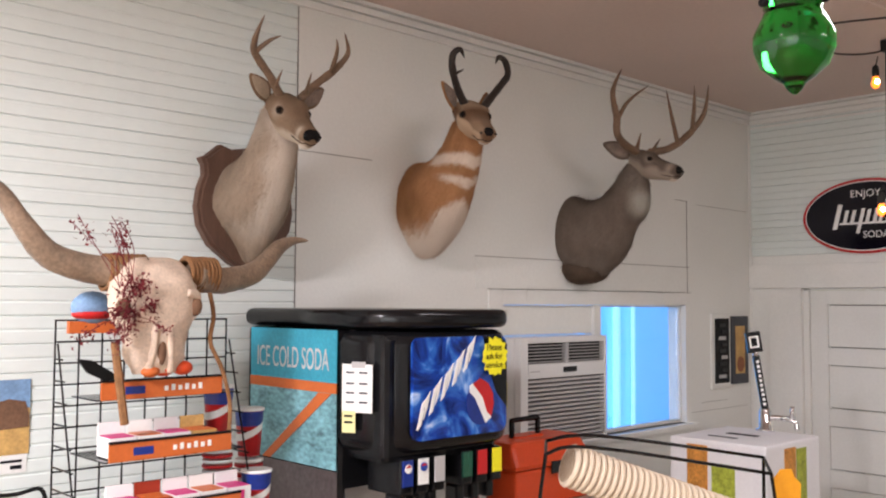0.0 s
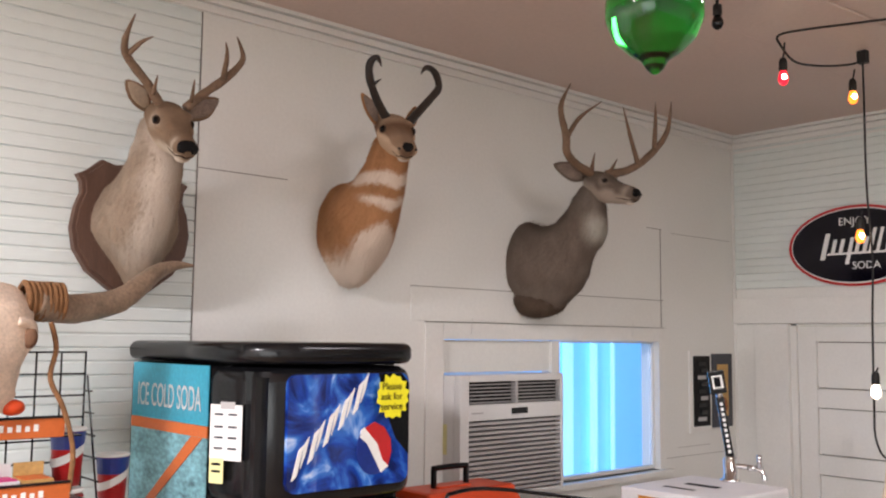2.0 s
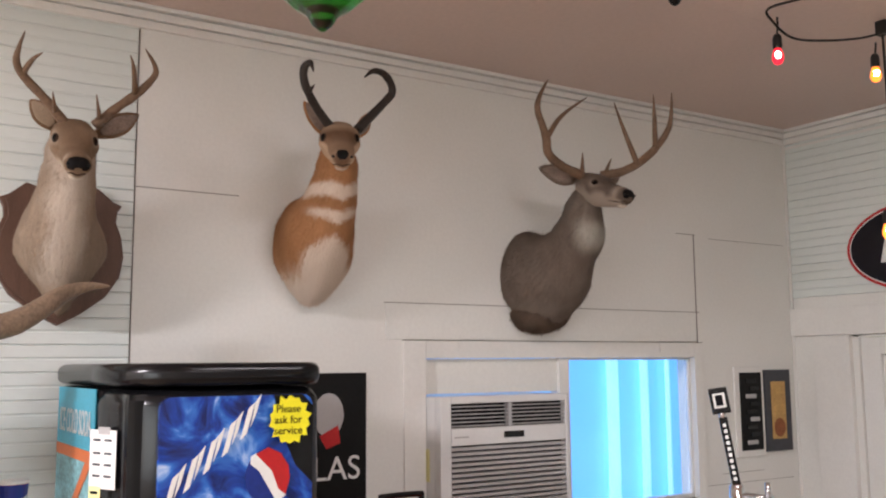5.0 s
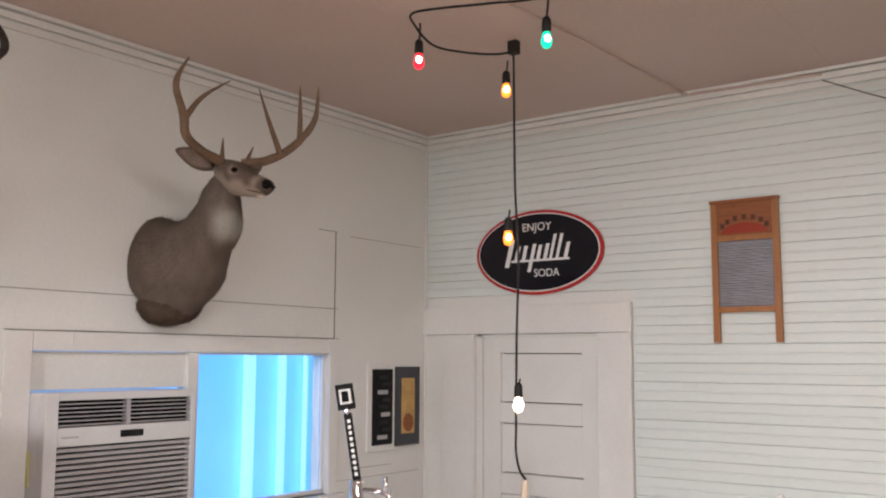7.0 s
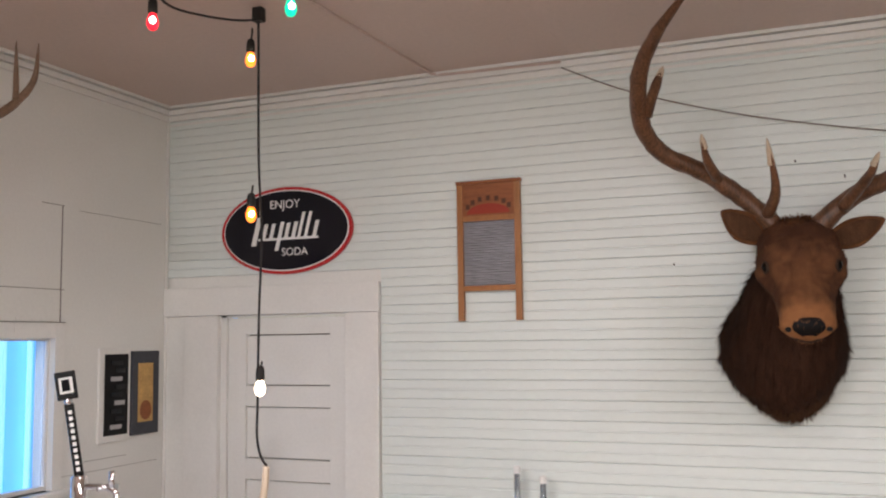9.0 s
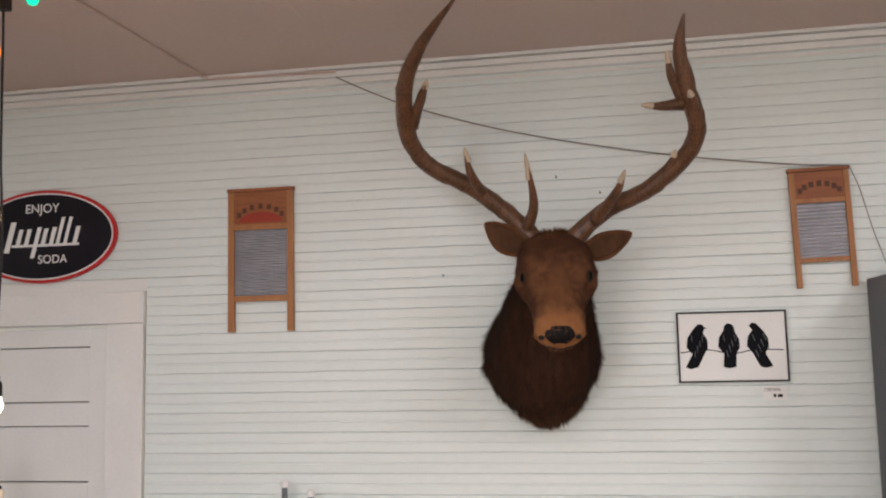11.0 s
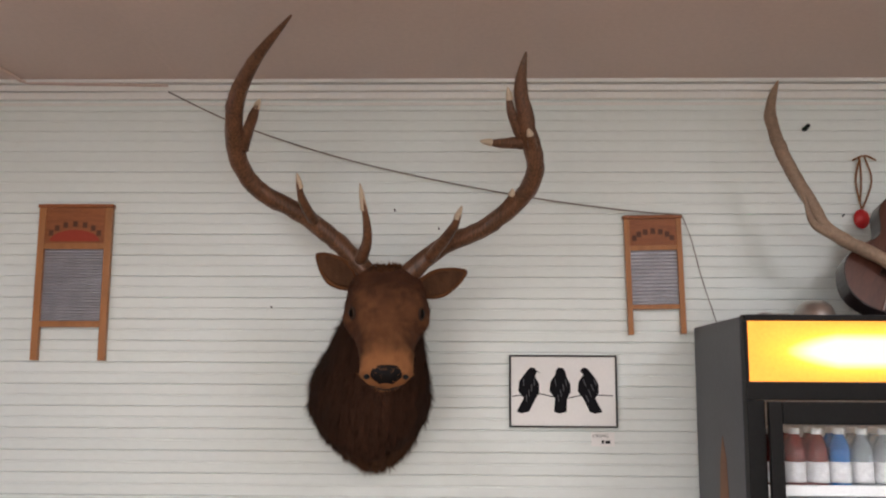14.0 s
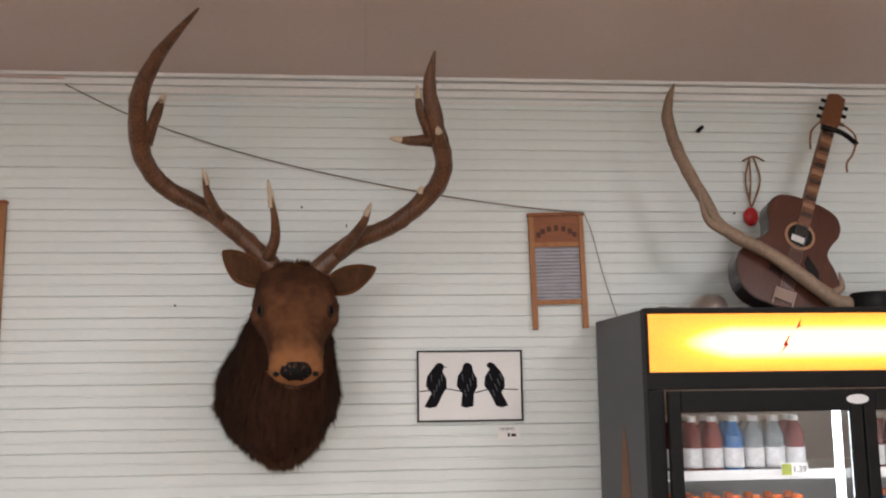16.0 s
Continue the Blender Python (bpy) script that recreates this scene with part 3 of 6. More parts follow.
class Face:
    """The form of a long face from poll to nose; at(t, g) is a spot on its skin, g degrees round from its own right side over the top."""

    def __init__(self, poll, tip, wide=1.0, muzzle=1.0, deep=1.0):
        self.a, b = Vector(poll), Vector(tip)
        self.size = (b - self.a).length
        self.d = (b - self.a).normalized()
        self.s = Vector((0, 0, 1)).cross(self.d).normalized()
        self.u = self.d.cross(self.s)
        self.wide, self.muzzle, self.deep = wide, muzzle, deep
        self.rows = spline(SKULL, 5)

    def at(self, t, g, out=0.0):
        cols = list(zip(*self.rows))
        top, low, w = (float(np.interp(t, cols[0], c)) for c in cols[1:])
        m = 1 + (self.muzzle - 1) * min(1.0, max(0.0, (t - 0.4) / 0.3))
        w *= self.wide * m
        low *= self.deep
        c, v = math.cos(radians(g)), math.sin(radians(g))
        side = math.copysign(abs(c) ** 0.85, c)
        x = w * side * (1 - 0.34 * max(0.0, -v))
        z = math.copysign(abs(v) ** 0.92, v) * (top if v > 0 else low) * (1 + 0.5 * (m - 1))
        up = g if g <= 90 else 180 - g

        def hill(t0, g0, dt, dg):
            return math.exp(-((t - t0) / dt) ** 2 - ((up - g0) / dg) ** 2)

        k = 1 + out - 0.08 * hill(0.37, 26, 0.06, 15) + 0.08 * hill(0.29, 44, 0.07, 15) + 0.06 * hill(0.47, -4, 0.10, 16) - 0.10 * hill(0.53, 22, 0.08, 16)
        k += 0.07 * hill(0.95, 18, 0.05, 26)
        if t > 0.62:
            k -= 0.09 * math.exp(-((up + 34) / 7.0) ** 2)
        return self.a + self.d * (t * self.size) + (self.s * x + self.u * z) * (k * self.size)

    def skin(self, pick, fuzz):
        bm = bmesh.new()
        mark = bm.verts.layers.float.new("marking")
        made = []
        for row in self.rows:
            t = float(row[0])
            ring = []
            for i in range(56):
                g = 360.0 * i / 56
                p = self.at(t, g if g < 270 else g - 360)
                p += (p - self.a - self.d * (t * self.size)).normalized() * fuzz * (noise.noise(p * 24) + 0.6 * noise.noise(p * 60))
                v = bm.verts.new(p)
                up = g if g <= 90 else 180 - g if g < 270 else g - 360
                v[mark] = min(1.0, max(0.0, pick(t, up, p)))
                ring.append(v)
            made.append(ring)
        for p, q in zip(made, made[1:]):
            for i in range(56):
                bm.faces.new((p[i], p[(i + 1) % 56], q[(i + 1) % 56], q[i]))
        bm.faces.new(made[0])
        bm.faces.new(made[-1])
        bmesh.ops.recalc_face_normals(bm, faces=bm.faces)
        return bm


def mounted_head(root, coat, form, pick, hair, seed, fuzz=0.002, eye_size=0.05, pad=1.0, chin="deerwhite"):
    """Head with eyes and lids, nose pad, nostrils, mouth and chin."""
    size = form.size
    head = part("head", form.skin(pick, fuzz), coat, root, smooth=True)
    fur(head, 5200, hair, coat, root, seed, flow=-form.d, lift=0.15)
    for g in (30, 150):
        c = form.at(0.375, g, -0.07)
        o = (form.at(0.375, g, 0.3) - c).normalized() + form.d * 0.25
        o.normalize()
        part("eye", ball(bmesh.new(), c, eye_size * size), "eye", root, "dark glass eye", smooth=True)
        e1 = (form.d - o * form.d.dot(o)).normalized()
        e2 = o.cross(e1)
        ring = [tuple(c + o * (0.020 * size) + (e1 * (math.cos(a) * 1.2) + e2 * (math.sin(a) * 0.86)) * eye_size * size * 0.98) for a in [2 * math.pi * k / 14 for k in range(15)]]
        part("eyelid", tube(bmesh.new(), ring, [0.011 * size] * 15, 6, 2), "darkfur", root, "dark eyelid", smooth=True)
    bm = bmesh.new()
    grid = []
    for i in range(8):
        k = i / 7
        t = 0.945 + 0.075 * k
        spread = 40 + 50 * min(1.0, k * 1.6)
        grid.append([bm.verts.new(form.at(t, 90 + spread * pad * (j / 6 - 1), 0.045 + 0.015 * math.sin(math.pi * j / 12)) + form.d * (0.012 * size * k)) for j in range(13)])
    for p, q in zip(grid, grid[1:]):
        for j in range(12):
            bm.faces.new((p[j], p[j + 1], q[j + 1], q[j]))
    bmesh.ops.recalc_face_normals(bm, faces=bm.faces)
    part("nose", bm, "nosepad", root, "black nose", smooth=True)
    for g in (28, 152):
        part("nostril", ball(bmesh.new(), form.at(0.985, g, 0.06) + form.d * (0.006 * size), 0.021 * size, (1.1, 0.8, 0.9)), "blackmatte", root, smooth=True)
    lips = [form.at(t, -34, 0.015) for t in (0.66, 0.74, 0.82, 0.90, 0.96)]
    other = [form.at(t, 214, 0.015) for t in (0.96, 0.90, 0.82, 0.74, 0.66)]
    front = [form.at(1.0, -34, 0.08), form.at(1.008, 270 - 360, 0.02), form.at(1.0, 214, 0.08)]
    line = [tuple(p) for p in lips + front + other]
    part("mouth", tube(bmesh.new(), line, [0.003 * size] + [0.010 * size] * (len(line) - 2) + [0.003 * size], 6, 3), "darkfur", root, "dark mouth line", smooth=True)
    part("chin", ball(bmesh.new(), form.at(0.90, -90, -0.25), 0.085 * size, (1.0, 1.1, 0.62)), chin, root, "pale chin", smooth=True)
    return head


def ease(x, a, b):
    """0 below a, 1 above b, smooth between (or the other way round when a > b)."""
    t = min(1.0, max(0.0, (x - a) / (b - a)))
    return t * t * (3 - 2 * t)


def ear(base, tip, width, parent, outer, inner):
    a, b = Vector(base), Vector(tip)
    for name, m, k, shift in (("ear", outer, 1.0, 0.0), ("inner_ear", inner, 0.74, -0.012)):
        line = spline([(0, 0.35), (0.25, 0.85), (0.5, 1.0), (0.75, 0.72), (0.93, 0.32), (1.0, 0.05)], 3)
        d = (b - a).normalized()
        wide = d.cross(Vector((0, 1, 0.25))).normalized()
        thin = wide.cross(d).normalized()
        if thin.y > 0:
            thin = -thin
        bm = bmesh.new()
        made = []
        for t, w in line:
            t = 0.1 + t * 0.82 if k < 1 else t
            c = a + (b - a) * t + thin * -shift
            ring = []
            for i in range(12):
                g = 2 * math.pi * i / 12
                u = math.cos(g) * w * width * k
                ring.append(bm.verts.new(c + wide * u + thin * (math.sin(g) * 0.008 * w + (u * u) / width * 0.55)))
            made.append(ring)
        for p, q in zip(made, made[1:]):
            for i in range(12):
                bm.faces.new((p[i], p[(i + 1) % 12], q[(i + 1) % 12], q[i]))
        bm.faces.new(made[0])
        bm.faces.new(made[-1])
        bmesh.ops.recalc_face_normals(bm, faces=bm.faces)
        ob = part(name, bm, m, parent, smooth=True)
        fur(ob, 420, 0.16 * width + 0.004, m, parent, 7, flow=d, lift=0.35)


def antler(beam, tines, r, parent, material, tip=None, name="antler"):
    bm = bmesh.new()
    k = len(beam)
    tube(bm, beam, [r * (1.15 if i == 0 else 1 - 0.15 * i / k) * (0.12 if i == k - 1 else 0.75 if i == k - 2 else 1) for i in range(k)], 12, 7, rough=0.18)
    ob = part(name, bm, material, parent, smooth=True)
    for t in tines:
        b2 = bmesh.new()
        tube(b2, t, [r * 0.72, r * 0.5, r * 0.08] if len(t) == 3 else [r * 0.6, r * 0.08], 10, 6, rough=0.12)
        part("tine", b2, material, ob, smooth=True)
        if tip:
            e, s = Vector(t[-1]), Vector(t[-2])
            b3 = bmesh.new()
            tube(b3, [tuple(e.lerp(s, 0.5)), tuple(e.lerp(s, 0.2)), tuple(e + (e - s) * 0.02)], [r * 0.40, r * 0.27, r * 0.05], 8, 4)
            part("tine_tip", b3, tip, ob, "pale worn tip", smooth=True)
    return ob


# elk on the board wall
elk = thing("elk_mount", "dark brown elk shoulder mount with wide antlers on a board wall", "taxidermy mount", (3.23, 0, 1.85))
neck = part("neck", skin([(-0.035, 0.004, -0.02, 0.20, 0.235, 0), (-0.045, -0.10, -0.02, 0.24, 0.25, 6), (-0.035, -0.20, 0.01, 0.232, 0.235, 18), (-0.01, -0.28, 0.11, 0.195, 0.20, 34), (0.01, -0.31, 0.23, 0.165, 0.165, 48), (0.03, -0.30, 0.33, 0.115, 0.12, 60), (0.03, -0.28, 0.41, 0.06, 0.06, 70)], fuzz=0.012, taper=(-0.03, -0.05, -0.28, 0.12)), "elkneck", elk, "long dark mane", smooth=True)
brisket = part("brisket", skin([(-0.03, 0.003, -0.19, 0.17, 0.115, 0), (-0.03, -0.08, -0.20, 0.165, 0.10, 4), (-0.03, -0.15, -0.185, 0.12, 0.085, 12), (-0.03, -0.19, -0.17, 0.04, 0.03, 20)], fuzz=0.014, taper=(-0.03, -0.15, -0.33, 0.35)), "elkbase", elk, smooth=True)
fur(neck, 15000, 0.052, "elkneck", elk, 3, flow=(0, -0.05, -1), lift=0.3)
fur(brisket, 5000, 0.045, "elkbase", elk, 4, flow=(0, -0.05, -1), lift=0.3)


def elk_pick(t, up, c):
    n = noise.noise(c * 20)
    return 0.22 * (noise.noise(c * 45) + noise.noise(c * 17)) + ease(t + 0.05 * n, 0.66, 0.92) * 0.85 + 0.2 * ease(t, 0.2, 0.45) * ease(up, 20, 60) + 0.3 * math.exp(-((t - 0.40) / 0.05) ** 2 - ((up - 12) / 12) ** 2)


lock = part("forelock", ball(bmesh.new(), (0.036, -0.345, 0.445), 0.075, (1.25, 0.8, 0.55), 20, 12), "elkface", elk, "rough brown forelock", smooth=True)
fur(lock, 900, 0.035, "elkface", elk, 6, flow=(0, -0.6, 0.3), lift=0.6)
mounted_head(elk, "elkfacecoat", Face((0.038, -0.33, 0.40), (0.066, -0.650, 0.035), 1.26, 1.08, 0.92), elk_pick, 0.024, 5, 0.006, 0.046, 0.56, "elkmuzzle")
ear((-0.070, -0.33, 0.405), (-0.242, -0.34, 0.535), 0.060, elk, "elkface", "elkbase")
ear((0.140, -0.33, 0.385), (0.352, -0.34, 0.468), 0.056, elk, "elkface", "elkbase")
antler([(-0.045, -0.34, 0.465), (-0.14, -0.36, 0.565), (-0.283, -0.42, 0.675), (-0.438, -0.5, 0.756), (-0.5, -0.6, 0.859), (-0.479, -0.75, 1.004), (-0.389, -0.88, 1.123), (-0.234, -1.02, 1.238)],
       [[(-0.063, -0.37, 0.508), (-0.026, -0.48, 0.59), (-0.044, -0.6, 0.758)], [(-0.233, -0.4, 0.642), (-0.268, -0.52, 0.71), (-0.278, -0.6, 0.798)], [(-0.48, -0.62, 0.89), (-0.419, -0.72, 0.983), (-0.389, -0.76, 1.032)]], 0.036, elk, "antler", "antlertip")
antler([(0.115, -0.34, 0.45), (0.251, -0.36, 0.561), (0.426, -0.42, 0.633), (0.563, -0.5, 0.74), (0.6, -0.58, 0.831), (0.564, -0.66, 0.971), (0.54, -0.72, 1.091), (0.557, -0.78, 1.198)],
       [[(0.208, -0.37, 0.519), (0.295, -0.5, 0.608), (0.33, -0.58, 0.679)], [(0.47, -0.44, 0.67), (0.513, -0.5, 0.718), (0.52, -0.54, 0.753)], [(0.55, -0.62, 0.91), (0.47, -0.66, 0.896), (0.396, -0.72, 0.889)], [(0.55, -0.63, 0.93), (0.509, -0.68, 1.007), (0.495, -0.72, 1.086)], [(0.597, -0.59, 0.86), (0.584, -0.66, 0.907), (0.569, -0.7, 0.939)]], 0.036, elk, "antler", "antlertip")
for x, z in ((-0.04, 0.455), (0.112, 0.44)):
    part("burr", ball(bmesh.new(), (x, -0.338, z), 0.042, (1, 1, 0.55)), "elkbase", elk, smooth=True)

# white-tailed deer on a shield
deer = thing("deer_mount", "grey-brown white-tailed deer shoulder mount on a dark wooden shield", "taxidermy mount", (0, -3.95, 2.3), 90)
sh = [(0.07, -0.23), (0.15, -0.17), (0.195, -0.10), (0.207, -0.03), (0.197, 0.04), (0.178, 0.09), (0.181, 0.125), (0.196, 0.150), (0.166, 0.163), (0.142, 0.183), (0.115, 0.206), (0.07, 0.192)]
sbm = slab([(0.078 + x, z) for x, z in [(0.0, -0.268)] + sh + [(0.0, 0.205)] + [(-x, z) for x, z in reversed(sh)]], -0.045, -0.001)
bmesh.ops.bevel(sbm, geom=[e for e in sbm.edges if all(v.co.y < -0.04 for v in e.verts)], offset=0.012, segments=2, affect="EDGES")
part("shield", sbm, "shield", deer, "dark wooden shield")


def deer_pick(c):
    n = 0.03 * noise.noise(c * 9)
    return ease(abs(c.x - 0.045) + n, 0.085, 0.03) * ease(c.y + 0.1 * c.z + n, -0.06, -0.14) * ease(c.z, -0.2, -0.05) * 0.85


dneck = part("neck", skin([(0.075, -0.04, -0.035, 0.15, 0.20, 0), (0.07, -0.10, -0.03, 0.145, 0.185, 8), (0.05, -0.17, 0.03, 0.12, 0.145, 28), (0.05, -0.23, 0.12, 0.092, 0.112, 48), (0.05, -0.27, 0.21, 0.08, 0.09, 60), (0.05, -0.29, 0.28, 0.072, 0.07, 66), (0.05, -0.29, 0.33, 0.04, 0.04, 70)], fuzz=0.004, pick=deer_pick, taper=(0.08, 0.0, -0.22, 0.62)), "deercoat", deer, smooth=True)


def deer_face_pick(t, up, c):
    n = noise.noise(c * 24)
    under = ease(up + 14 * n, -8, -30) * 0.95
    ring = 0.8 * math.exp(-((t - 0.365) / 0.085) ** 2 - ((up - 22) / 20) ** 2)
    snout = 0.75 * math.exp(-((t - 0.86) / 0.045) ** 2) * ease(up, 75, 30)
    return max(under, ring, snout) * ease(t, 1.02, 0.96)


fur(dneck, 12000, 0.020, "deercoat", deer, 11)
mounted_head(deer, "deerfacecoat", Face((0.052, -0.295, 0.322), (0.030, -0.515, 0.168), 1.0, 1.05, 0.95), deer_face_pick, 0.010, 12)
ear((0.0, -0.29, 0.335), (-0.075, -0.29, 0.42), 0.034, deer, "deerface", "deerfur")
ear((0.125, -0.27, 0.335), (0.265, -0.26, 0.425), 0.036, deer, "deerface", "earinner")
antler([(0.018, -0.34, 0.345), (-0.033, -0.36, 0.398), (-0.112, -0.38, 0.467), (-0.137, -0.42, 0.506), (-0.121, -0.45, 0.581)], [[(-0.113, -0.38, 0.47), (-0.096, -0.44, 0.501), (-0.075, -0.48, 0.514)], [(-0.014, -0.36, 0.375), (-0.034, -0.43, 0.415)]], 0.0145, deer, "deerantler")
antler([(0.110, -0.33, 0.352), (0.185, -0.34, 0.426), (0.245, -0.36, 0.481), (0.284, -0.38, 0.543), (0.238, -0.42, 0.6)], [[(0.224, -0.36, 0.467), (0.204, -0.42, 0.526), (0.187, -0.44, 0.565)], [(0.12, -0.35, 0.375), (0.094, -0.42, 0.429)]], 0.0145, deer, "deerantler")

# pronghorn
prong = thing("pronghorn_mount", "tan and white pronghorn shoulder mount with black hooked horns", "taxidermy mount", (0, -3.02, 2.42), 90)


def prong_pick(c):
    n = 0.02 * noise.noise(c * 10)
    dx = abs(c.x - 0.04)
    z = c.z + n - 0.30 * dx
    front = ease(c.y + 0.35 * max(c.z, 0) + n, -0.10, -0.16) * ease(dx + n, 0.105, 0.075)
    band = ease(z, 0.062, 0.074) * ease(z, 0.125, 0.11) + ease(z - 0.35 * dx, -0.03, -0.012) * ease(z, 0.035, 0.022) + ease(c.z + n + 0.5 * dx, -0.055, -0.075)
    return max(front * min(1, band), ease(c.z + n * 1.5, -0.13, -0.21)) * 0.92


pneck = part("neck", skin([(0.07, 0.003, -0.08, 0.15, 0.215, 0), (0.068, -0.07, -0.085, 0.152, 0.205, 8), (0.05, -0.15, -0.03, 0.135, 0.165, 26), (0.055, -0.22, 0.06, 0.098, 0.122, 46), (0.05, -0.28, 0.15, 0.08, 0.095, 58), (0.045, -0.31, 0.23, 0.07, 0.075, 66), (0.045, -0.31, 0.29, 0.04, 0.04, 70)], per=9, seg=44, fuzz=0.004, pick=prong_pick, taper=(0.06, -0.12, -0.30, 0.35)), "prongcoat", prong, smooth=True)


def prong_face_pick(t, up, c):
    n = noise.noise(c * 24)
    cheek = ease(up + 10 * n, 26, 6) * ease(t + 0.05 * n, 0.24, 0.36)
    brow = 0.55 * ease(t, 0.40, 0.26) * ease(up, 20, 50)
    return max(cheek, brow, 0.35 * ease(t, 0.4, 0.75)) * ease(t, 1.02, 0.97)


fur(pneck, 12000, 0.022, "prongcoat", prong, 21)
mounted_head(prong, "prongface", Face((0.045, -0.31, 0.315), (-0.040, -0.515, 0.170), 1.06, 1.12, 0.95), prong_face_pick, 0.010, 22, eye_size=0.058, pad=0.42)
ear((-0.015, -0.30, 0.315), (-0.085, -0.29, 0.430), 0.029, prong, "tanfur", "earinner")
ear((0.105, -0.31, 0.31), (0.190, -0.29, 0.425), 0.029, prong, "tanfur", "earinner")
antler([(0.0, -0.35, 0.325), (-0.069, -0.37, 0.384), (-0.128, -0.4, 0.453), (-0.144, -0.42, 0.505), (-0.134, -0.45, 0.522), (-0.13, -0.47, 0.485)], [[(-0.114, -0.4, 0.434), (-0.122, -0.46, 0.442)]], 0.0155, prong, "pronghorn", name="horn")
antler([(0.105, -0.35, 0.335), (0.19, -0.35, 0.427), (0.245, -0.36, 0.497), (0.209, -0.38, 0.547), (0.147, -0.4, 0.553), (0.085, -0.44, 0.507)], [], 0.016, prong, "pronghorn", name="horn")

# mule deer
mule = thing("mule_deer_mount", "grey-brown mule deer shoulder mount with tall forked antlers", "taxidermy mount", (0, -1.95, 2.35), 90)


def mule_pick(c):
    n = 0.02 * noise.noise(c * 12)
    return 0.62 * ease(c.y + n, -0.34, -0.42) * ease(c.z + 1.5 * n, -0.01, 0.06) * ease(c.z + 1.5 * n, 0.17, 0.09) + 0.12 * max(0.0, noise.noise(c * 7))


mneck = part("neck", skin([(0.10, 0.003, -0.09, 0.17, 0.235, 0), (0.11, -0.09, -0.095, 0.172, 0.215, 8), (0.125, -0.18, -0.05, 0.152, 0.18, 24), (0.128, -0.26, 0.04, 0.108, 0.125, 42), (0.128, -0.33, 0.11, 0.096, 0.118, 52), (0.11, -0.37, 0.20, 0.076, 0.082, 60), (0.11, -0.375, 0.27, 0.04, 0.04, 70)], per=8, seg=40, fuzz=0.005, pick=mule_pick, taper=(0.12, -0.12, -0.32, 0.35)), "mulecoat", mule, smooth=True)


def mule_face_pick(t, up, c):
    n = noise.noise(c * 24)
    under = ease(up + 14 * n, 5, -25)
    snout = 0.8 * math.exp(-((t - 0.82) / 0.07) ** 2)
    ring = 0.6 * math.exp(-((t - 0.365) / 0.085) ** 2 - ((up - 22) / 20) ** 2)
    return max(under, ring, snout) * ease(t, 1.0, 0.93)


fur(mneck, 14000, 0.024, "mulecoat", mule, 31)
fur(part("brisket", skin([(0.105, 0.002, -0.245, 0.125, 0.075, 0), (0.11, -0.08, -0.25, 0.12, 0.07, 6), (0.12, -0.145, -0.235, 0.085, 0.06, 14), (0.12, -0.18, -0.22, 0.03, 0.025, 20)], fuzz=0.006), "mulebase", mule, "brown brisket", smooth=True), 2500, 0.026, "mulebase", mule, 32)
mounted_head(mule, "mulefacecoat", Face((0.112, -0.385, 0.30), (0.136, -0.612, 0.205), 1.02, 1.26, 1.0), mule_face_pick, 0.011, 33)
ear((0.06, -0.37, 0.31), (-0.10, -0.33, 0.36), 0.042, mule, "mulefur", "earinner")
ear((0.165, -0.37, 0.31), (0.335, -0.36, 0.37), 0.042, mule, "mulefur", "earinner")
antler([(0.065, -0.41, 0.33), (-0.05, -0.42, 0.354), (-0.135, -0.44, 0.395), (-0.165, -0.46, 0.462), (-0.222, -0.48, 0.574), (-0.18, -0.5, 0.684)], [[(-0.168, -0.46, 0.44), (-0.1, -0.48, 0.545), (0.009, -0.52, 0.633)], [(0.06, -0.42, 0.345), (0.02, -0.47, 0.41)]], 0.0185, mule, "deerantler")
antler([(0.165, -0.42, 0.335), (0.265, -0.48, 0.364), (0.365, -0.52, 0.44), (0.417, -0.58, 0.546), (0.398, -0.62, 0.685)], [[(0.30, -0.5, 0.39), (0.214, -0.52, 0.511), (0.138, -0.54, 0.627)], [(0.373, -0.54, 0.47), (0.342, -0.57, 0.576), (0.33, -0.58, 0.68)], [(0.18, -0.43, 0.345), (0.17, -0.48, 0.40)]], 0.0185, mule, "deerantler")

# ---- board wall: sign, washboards, picture ----
sign = thing("enamel_sign", "oval black enamel soda sign with a red rim above the door", "sign", (0.772, -0.006, 2.464))


def oval(a, b, n=48):
    return [(a * math.cos(2 * math.pi * i / n), b * math.sin(2 * math.pi * i / n)) for i in range(n)]


part("rim", slab(oval(0.393, 0.228), -0.016, 0.0), "red", sign, "red enamel rim")
part("rim_line", slab(oval(0.376, 0.213), -0.0185, -0.015), "white", sign, "thin white line")
part("field", slab(oval(0.369, 0.206), -0.021, -0.018), "enamel", sign, "glossy black field")
lettering("ENJOY", 0.062, sign, pose(0.0, -0.0225, 0.135, 90, 0, 0))
lettering("SODA", 0.058, sign, pose(0.06, -0.0225, -0.115, 90, 0, 0))
# the maker's script, as plain slanted strokes
for i, (x, z, h, w) in enumerate([(-0.17, 0.0, 0.15, 0.028), (-0.12, -0.005, 0.085, 0.022), (-0.075, -0.005, 0.085, 0.022), (-0.03, -0.03, 0.15, 0.022), (0.015, -0.005, 0.085, 0.022), (0.06, 0.0, 0.085, 0.022), (0.10, 0.025, 0.13, 0.018), (0.14, 0.025, 0.13, 0.018), (0.185, 0.0, 0.085, 0.022)]):
    sk = 0.25
    part("script_stroke", slab([(x - w / 2 - sk * h / 2, z - h / 2), (x + w / 2 - sk * h / 2, z - h / 2), (x + w / 2 + sk * h / 2, z + h / 2), (x - w / 2 + sk * h / 2, z + h / 2)], -0.023, -0.0205), "white", sign)
